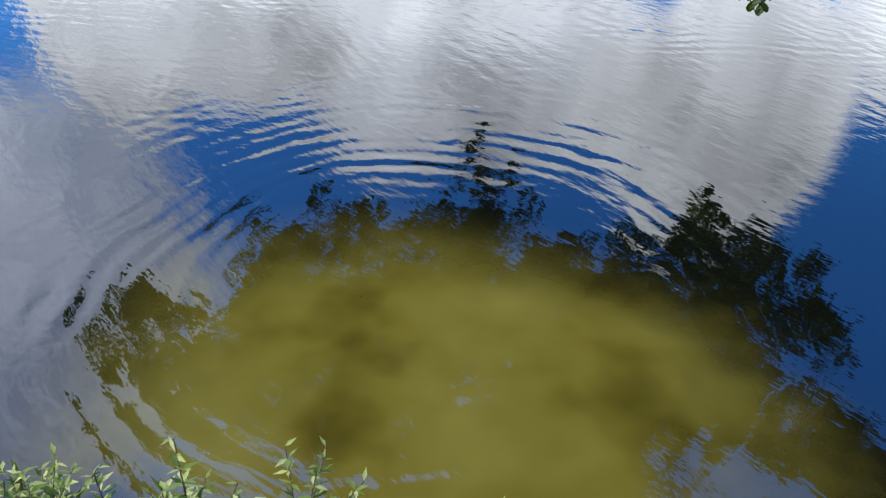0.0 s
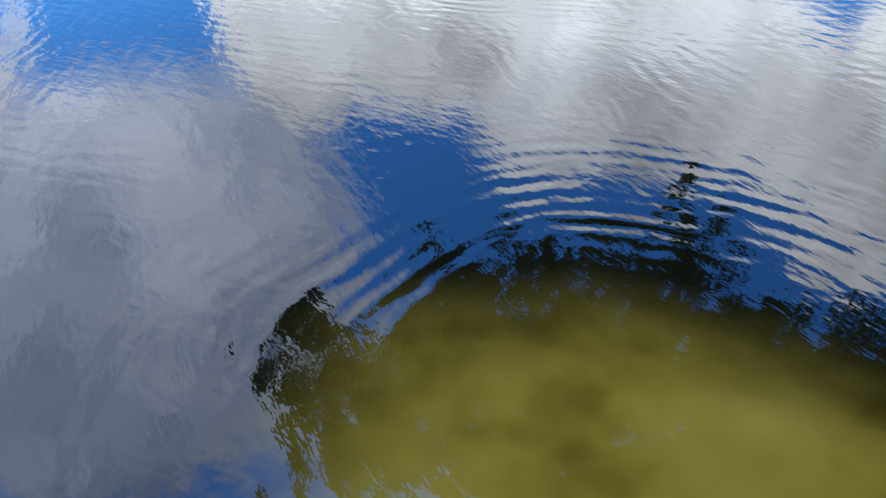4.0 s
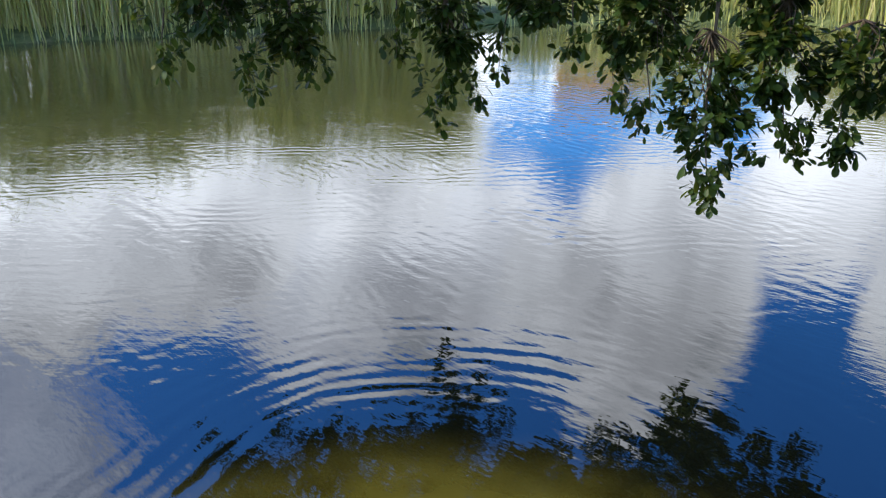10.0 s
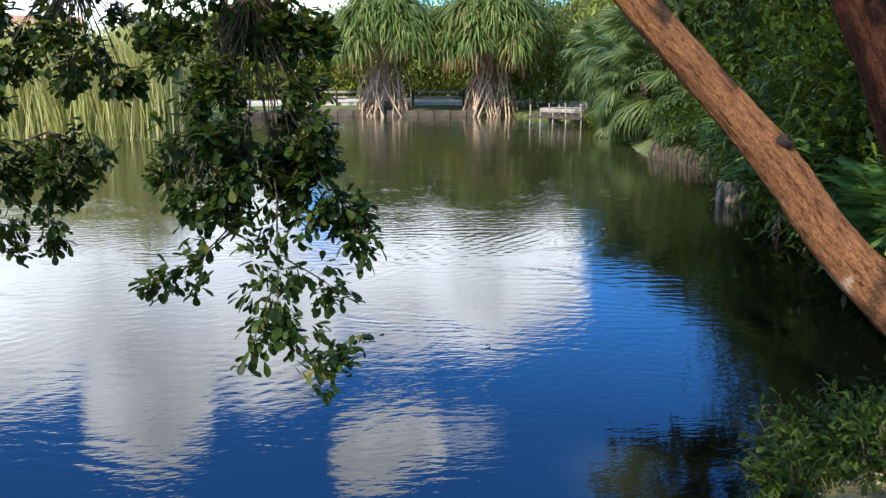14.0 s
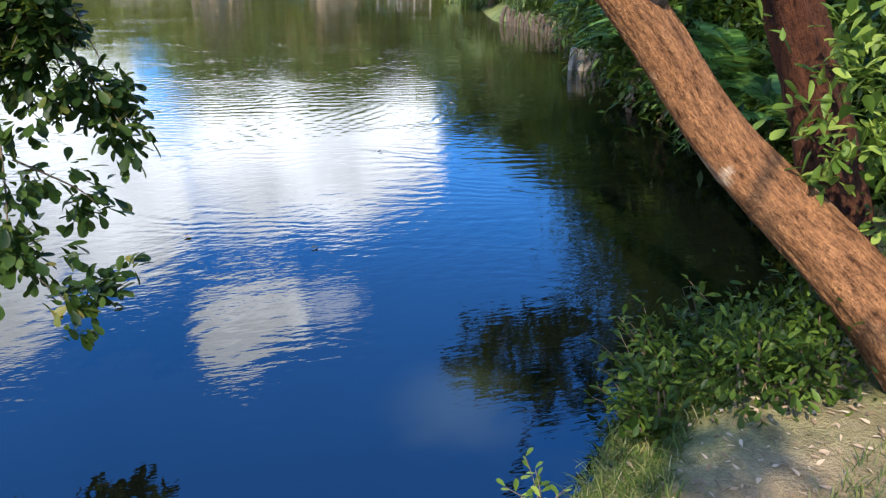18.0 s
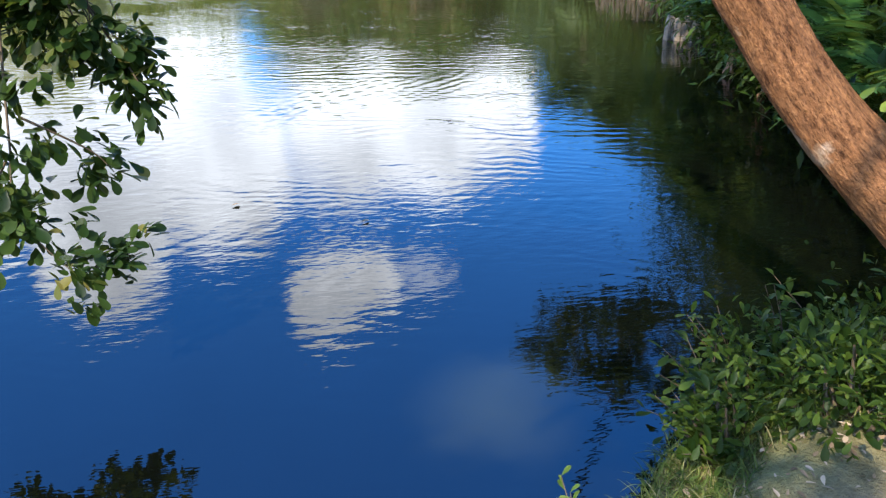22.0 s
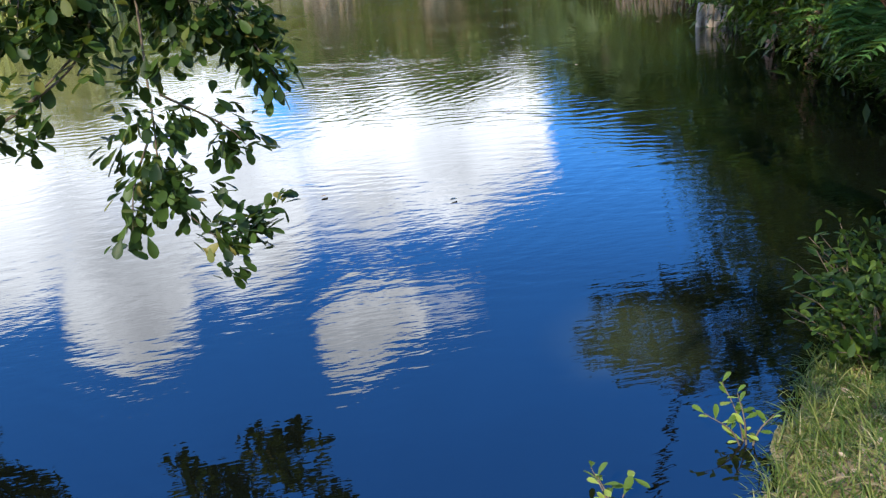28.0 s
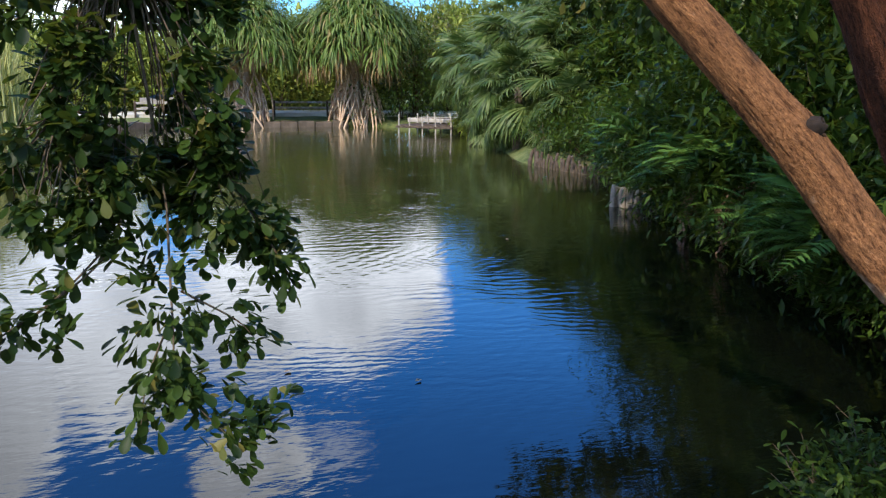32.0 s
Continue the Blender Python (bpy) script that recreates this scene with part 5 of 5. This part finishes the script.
def rail_fence(a, b, label):
    a, b = np.array(a, float), np.array(b, float)
    n = max(2, int(np.linalg.norm(b - a) / 1.8) + 1)
    z = float(ground_height([tuple(a)])[0])
    ob = thing("rail_fence", (a[0], a[1], z), label, "fence", "low rail fences on the lawn")
    turn = math.degrees(math.atan2(b[1] - a[1], b[0] - a[0]))
    for i in range(n):
        p = (b - a) * i / (n - 1)
        plank_piece("post", 0.1, 0.1, 0.85, POST, ob, (p[0], p[1], 0.35), (0, 0, turn))
    m = (b - a) / 2
    for h in (0.42, 0.68):
        plank_piece("rail", float(np.linalg.norm(b - a)), 0.045, 0.1, PALE_WOOD, ob, (m[0], m[1], h), (0, 0, turn))


rail_fence((11.2, 39.6), (16.0, 38.2), "low pale rail fence on the lawn")
rail_fence((17.2, 37.6), (21.6, 35.0), "low pale rail fence on the lawn")

bin_ = thing("litter_bin", (15.6, 38.9, float(ground_height([(15.6, 38.9)])[0])), "blue litter bin on the lawn", "bin")
bm = bmesh.new()
bmesh.ops.create_cone(bm, cap_ends=True, segments=14, radius1=0.24, radius2=0.3, depth=0.75)
bmesh.ops.translate(bm, vec=(0, 0, 0.6), verts=bm.verts)
part("drum", bm_mesh("drum", bm, BLUE_PAINT, True), bin_)
plank_piece("leg", 0.08, 0.08, 0.4, POST, bin_, (0, 0, 0.12))

bench = thing("garden_bench", (12.4, 39.9, float(ground_height([(12.4, 39.9)])[0])), "pale wooden bench on the lawn", "bench")
for i in range(3):
    plank_piece("slat", 1.6, 0.12, 0.04, PALE_WOOD, bench, (0, -0.15 + i * 0.15, 0.45))
for x in (-0.6, 0.6):
    plank_piece("leg", 0.08, 0.4, 0.46, POST, bench, (x, 0, 0.22))
plank_piece("backrest", 1.6, 0.04, 0.28, PALE_WOOD, bench, (0, 0.25, 0.75))


# ---- trees behind the far shore ----
def far_tree(place, height, spread, label, mat=LEAF_FAR, clumps=56, per=80, size=0.3, trunk=0.16, bare=0.35):
    x, y = place
    z = float(ground_height([place])[0])
    ob = thing("tree", (x, y, z), label, "tree", "trees behind the pond")
    part("trunk", tube_mesh("trunk", BARK_DARK, [(0, 0, -0.2), (rng.uniform(-0.1, 0.1), 0, height * 0.4), (0, 0, height * 0.8)], [trunk, trunk * 0.8, trunk * 0.3], sides=9, count=10, rough=0.1, seed=x), ob)
    d = unit(rng.normal(size=(clumps, 3)))
    mid = height * (bare + (1 - bare) / 2)
    c = d * np.array([spread, spread, height * (1 - bare) / 2]) * rng.uniform(0.35, 1.0, (clumps, 1)) + np.array([0, 0, mid])
    for i in range(4):
        part("limb", tube_mesh("limb", BARK_DARK, [(0, 0, height * (0.35 + 0.08 * i)), c[i] * np.array([0.5, 0.5, 0.85]), c[i]], [trunk * 0.5, trunk * 0.3, 0.02], sides=6, count=7), ob)
    k = clumps * per
    p = np.repeat(c, per, 0) + rng.normal(size=(k, 3)) * spread * 0.2
    v, f = scatter(*LANCE, p, unit(np.repeat(d, per, 0) * 0.5 + rng.normal(size=(k, 3)) * 0.7), size * rng.uniform(0.6, 1.3, k), face=np.tile([0, 0, 1.0], (k, 1)))
    part("crown", quick_mesh("crown", v, f, mat), ob)


shrub("dark_shrub", (21.2, 32.0), (2.0, 1.8, 2.5), 90, 60, 0.2, LEAF_BANK, "dense dark shrub beside the screw pine", LANCE, 6, "shrubs behind the jetty")
far_tree((22.6, 33.4), 5.6, 2.4, "grey-green tree with dull pinkish foliage behind the jetty", LEAF_GREY, 50, 60, 0.2, 0.14, 0.2)
far_tree((24.6, 30.6), 5.2, 2.2, "grey-green tree with dull pinkish foliage behind the jetty", LEAF_GREY, 46, 60, 0.2, 0.14, 0.2)
FAR = [(6.0, 47, 4.2, 2.6), (9.5, 52, 4.8, 3.0), (13.5, 56, 5.2, 3.2), (17.5, 52, 4.9, 3.0), (21.5, 50, 5.4, 3.2), (26, 47, 6.0, 3.4), (30, 43, 6.5, 3.4), (33, 38, 6.5, 3.4), (28.5, 36, 6.2, 3.0), (34, 31, 6.8, 3.4), (30, 27, 6.6, 3.2),
       (1.5, 45, 4.0, 2.4), (-3, 52, 4.4, 2.8), (-23, 42, 4.8, 3.0), (-25, 40, 5.0, 3.0), (-33, 33, 5.4, 3.2), (-38, 24, 5.6, 3.2), (-42, 14, 6, 3.4), (26, 21, 6.6, 3.0), (24, 17, 6.4, 3.0), (23, 26, 6.2, 2.8), (-30.5, 22, 6.2, 2.8), (-27, 27, 6.0, 2.8), (-22.5, 31, 6.0, 2.8), (-19, 34, 5.8, 2.6), (-11.5, 50, 5.2, 3.0), (-7.0, 46, 4.8, 2.6)]
for x, y, h, s in FAR:
    far_tree((x, y), h * (0.92 if x > -8 else 1.0), s * (1.1 if x > 4 else 1.0), "broad green tree behind the pond")
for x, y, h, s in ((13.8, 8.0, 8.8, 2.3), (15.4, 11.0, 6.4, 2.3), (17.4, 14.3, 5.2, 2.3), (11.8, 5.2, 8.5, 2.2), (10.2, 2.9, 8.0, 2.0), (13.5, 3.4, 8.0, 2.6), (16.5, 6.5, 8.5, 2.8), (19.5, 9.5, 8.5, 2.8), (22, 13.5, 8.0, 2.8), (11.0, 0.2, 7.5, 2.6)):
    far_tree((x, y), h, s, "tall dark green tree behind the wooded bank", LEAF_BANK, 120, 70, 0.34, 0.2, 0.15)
for x, y, h, s in ((9.5, 46.5, 4.3, 3.0), (13, 46, 4.5, 3.0), (16.8, 44.6, 4.6, 3.0), (20.5, 42.5, 4.9, 3.0), (24.0, 39.6, 5.4, 2.8), (26.5, 36.0, 5.8, 2.8), (6.5, 44, 3.6, 2.6)):
    far_tree((x, y), h, s, "dense green tree closing the garden behind the pond", LEAF_FAR, 110, 80, 0.42, 0.2, 0.05)
far_tree((24.5, 54), 9.5, 2.2, "tall feathery dark tree above the far lawn", LEAF_BANK, 40, 60, 0.3, 0.2, 0.2)
far_tree((40, 8), 9, 4, "broad green tree behind the pond")
far_tree((-45, 0), 8, 4, "broad green tree behind the pond")
far_tree((6, -14), 9, 4.5, "broad green tree behind the pond")
far_tree((-12, -16), 8, 4.5, "broad green tree behind the pond")
for x, y, rx, h in ((8, 50, 3, 1.6), (13, 50, 3, 1.7), (18, 48, 3, 1.6), (23, 45, 3, 1.7), (27, 41, 3, 1.8), (30, 36, 3, 1.8), (10.5, 46.5, 2.2, 1.2), (20, 43.5, 2.2, 1.4), (25, 37, 2.0, 1.6), (10.5, 44.2, 1.9, 2.0), (13.5, 43.8, 1.9, 2.1), (16.5, 42.4, 1.9, 2.1), (19.2, 40.9, 1.9, 2.2), (21.9, 38.8, 1.9, 2.2)):
    shrub("hedge_shrub", (x, y), (rx, rx, h), 60, 45, 0.28, LEAF_FAR, "green garden shrub behind the lawn", LANCE, 5, "shrubs behind the lawn")
for x, y, rx, h in ((2.5, 31.5, 1.6, 1.0), (5.8, 32.6, 1.2, 0.9), (-3.5, 31.0, 1.5, 0.8), (-7.5, 30.4, 1.5, 0.8), (6.9, 38.4, 1.2, 1.0), (9.2, 43.0, 1.5, 1.2), (4.6, 35, 1.3, 1.1), (19.9, 25.6, 0.7, 0.3), (19.4, 24.4, 0.7, 0.35)):
    shrub("shore_shrub", (x, y), (rx, rx, h), 40, 40, 0.16, LEAF_FAR, "low green shrub on the far shore", LANCE, 5, "low shrubs on the far shore")


# ---- houses beyond the trees ----
def house(place, turn, size, wall, roof, label, cols):
    w, d, h = size
    z = float(ground_height([place])[0])
    ob = thing("house", (*place, z), label, "house")
    ob.rotation_euler = (0, 0, radians(turn))
    t = 0.25
    # front wall pieces round two storeys of openings
    xs = np.linspace(-w / 2, w / 2, cols + 1)
    for s in range(2):
        z0 = s * h / 2
        for i in range(cols):
            cx, cw = (xs[i] + xs[i + 1]) / 2, w / cols
            ww, wh, sill = 1.1, 1.3, 0.95
            plank_piece("wall", cw, t, sill, wall, ob, (cx, 0, z0 + sill / 2))
            plank_piece("wall", cw, t, h / 2 - sill - wh, wall, ob, (cx, 0, z0 + sill + wh + (h / 2 - sill - wh) / 2))
            for sx in (-1, 1):
                plank_piece("wall", (cw - ww) / 2, t, wh, wall, ob, (cx + sx * (ww + (cw - ww) / 2) / 2, 0, z0 + sill + wh / 2))
            win = plank_piece("window", ww, 0.05, wh, DARK_GLASS, ob, (cx, 0.06, z0 + sill + wh / 2))
            plank_piece("window_sill", ww + 0.2, 0.3, 0.08, CONCRETE, win, (0, -0.2, -wh / 2 - 0.04))
            plank_piece("frame", 0.06, 0.08, wh, CONCRETE, win, (0, -0.03, 0))
    for sx in (-1, 1):
        plank_piece("side_wall", t, d, h, wall, ob, (sx * (w / 2 - t / 2), d / 2 + t / 2, h / 2))
    plank_piece("back_wall", w, t, h, wall, ob, (0, d + t, h / 2))
    bm = bmesh.new()
    e = 0.5
    ridge = h + d * 0.22
    a = [bm.verts.new(p) for p in ((-w / 2 - e, -e, h), (w / 2 + e, -e, h), (w / 2 + e, d + e, h), (-w / 2 - e, d + e, h), (-w / 2 - e, d / 2, ridge), (w / 2 + e, d / 2, ridge))]
    for q in ((0, 1, 5, 4), (2, 3, 4, 5), (0, 4, 3), (1, 2, 5), (0, 3, 2, 1)):
        bm.faces.new([a[i] for i in q])
    part("roof", bm_mesh("roof", bm, roof), ob)


house((-19.5, 66), 16, (7.0, 8, 7.6), RENDER_ORANGE, TILE_ROOF, "ochre two-storey house beyond the reeds", 3)
house((-0.5, 74), 0, (9.0, 8, 4.0), RENDER_PINK, TILE_ROOF, "pale house with a clay tile roof beyond the reeds", 4)


# ---- near bank: grass, fallen leaves, hose ----
def near_patch(count, lo, hi, keep):
    p = np.column_stack([rng.uniform(lo[0], hi[0], count * 3), rng.uniform(lo[1], hi[1], count * 3)])
    d = shore_distance(p)
    n = np.array([noise.noise(Vector((x * 2.2, y * 2.2, 5))) for x, y in p])
    p = p[keep(d, n)][:count]
    return np.column_stack([p, ground_height(p)])


g = near_patch(9000, (-3.5, -0.6), (4.4, 2.4), lambda d, n: (d > 0.02) & ((d < 0.24) | (n > 0.08)))
v, f = blades(g, rng.uniform(0, 2 * np.pi, len(g)), rng.uniform(0.04, 0.13, len(g)), rng.uniform(0.003, 0.006, len(g)), rng.uniform(0.1, 0.5, len(g)), rng.uniform(0, 0.6, len(g)))
tagged(new("grass", quick_mesh("grass", v, f, GRASS)), "short green grass on the near bank", "grass", kind="stuff")
g = near_patch(3600, (1.5, 0.9), (3.5, 2.1), lambda d, n: (d > -0.03) & (d < 0.34) & (n > -0.25))
v, f = blades(g, rng.uniform(0, 2 * np.pi, len(g)), rng.uniform(0.05, 0.14, len(g)), rng.uniform(0.003, 0.006, len(g)), rng.uniform(0.2, 0.6, len(g)), rng.uniform(0.2, 0.9, len(g)))
tagged(new("grass", quick_mesh("grass", v, f, GRASS)), "fringe of sunlit grass along the bank's edge", "grass", kind="stuff")
g = near_patch(2600, (-1.0, -0.6), (4.6, 1.9), lambda d, n: (d > 0.15) & (n < 0.22))
v, f = scatter(*OVAL, g + np.array([0, 0, 0.012]), unit(rng.normal(size=(len(g), 3)) * np.array([1, 1, 0.15])), rng.uniform(0.018, 0.05, len(g)), face=np.tile([0, 0, 1.0], (len(g), 1)))
tagged(new("fallen_leaves", quick_mesh("fallen_leaves", v, f, LITTER)), "dry brown leaves lying on the near bank", "leaf litter", kind="stuff")
hose = thing("garden_hose", (3.4, 0.62, float(ground_height([(3.4, 0.62)])[0])), "yellow garden hose lying at the tree's foot", "hose")
part("hose", tube_mesh("hose", YELLOW_PLASTIC, [(-0.05, 0.12, 0.03), (0.15, 0.02, 0.05), (0.4, -0.06, 0.04), (0.75, -0.2, 0.03)], [0.022, 0.022], sides=10, count=24), hose)

# flotsam on the water
for x, y in ((2.25, 5.3), (2.9, 4.6), (6.8, 8.2), (4.7, 6.6)):
    v, f = scatter(*OBOVATE, np.array([[0, 0, 0.012]]), np.array([[1.0, 0.3, 0]]), 0.07, face=np.array([[0, 0, 1.0]]))
    lf = tagged(new("floating_leaf", quick_mesh("floating_leaf", v, f, LITTER)), "small dead leaf floating on the pond", "leaf", "leaves on the water")
    lf.location = (x, y, 0.0)
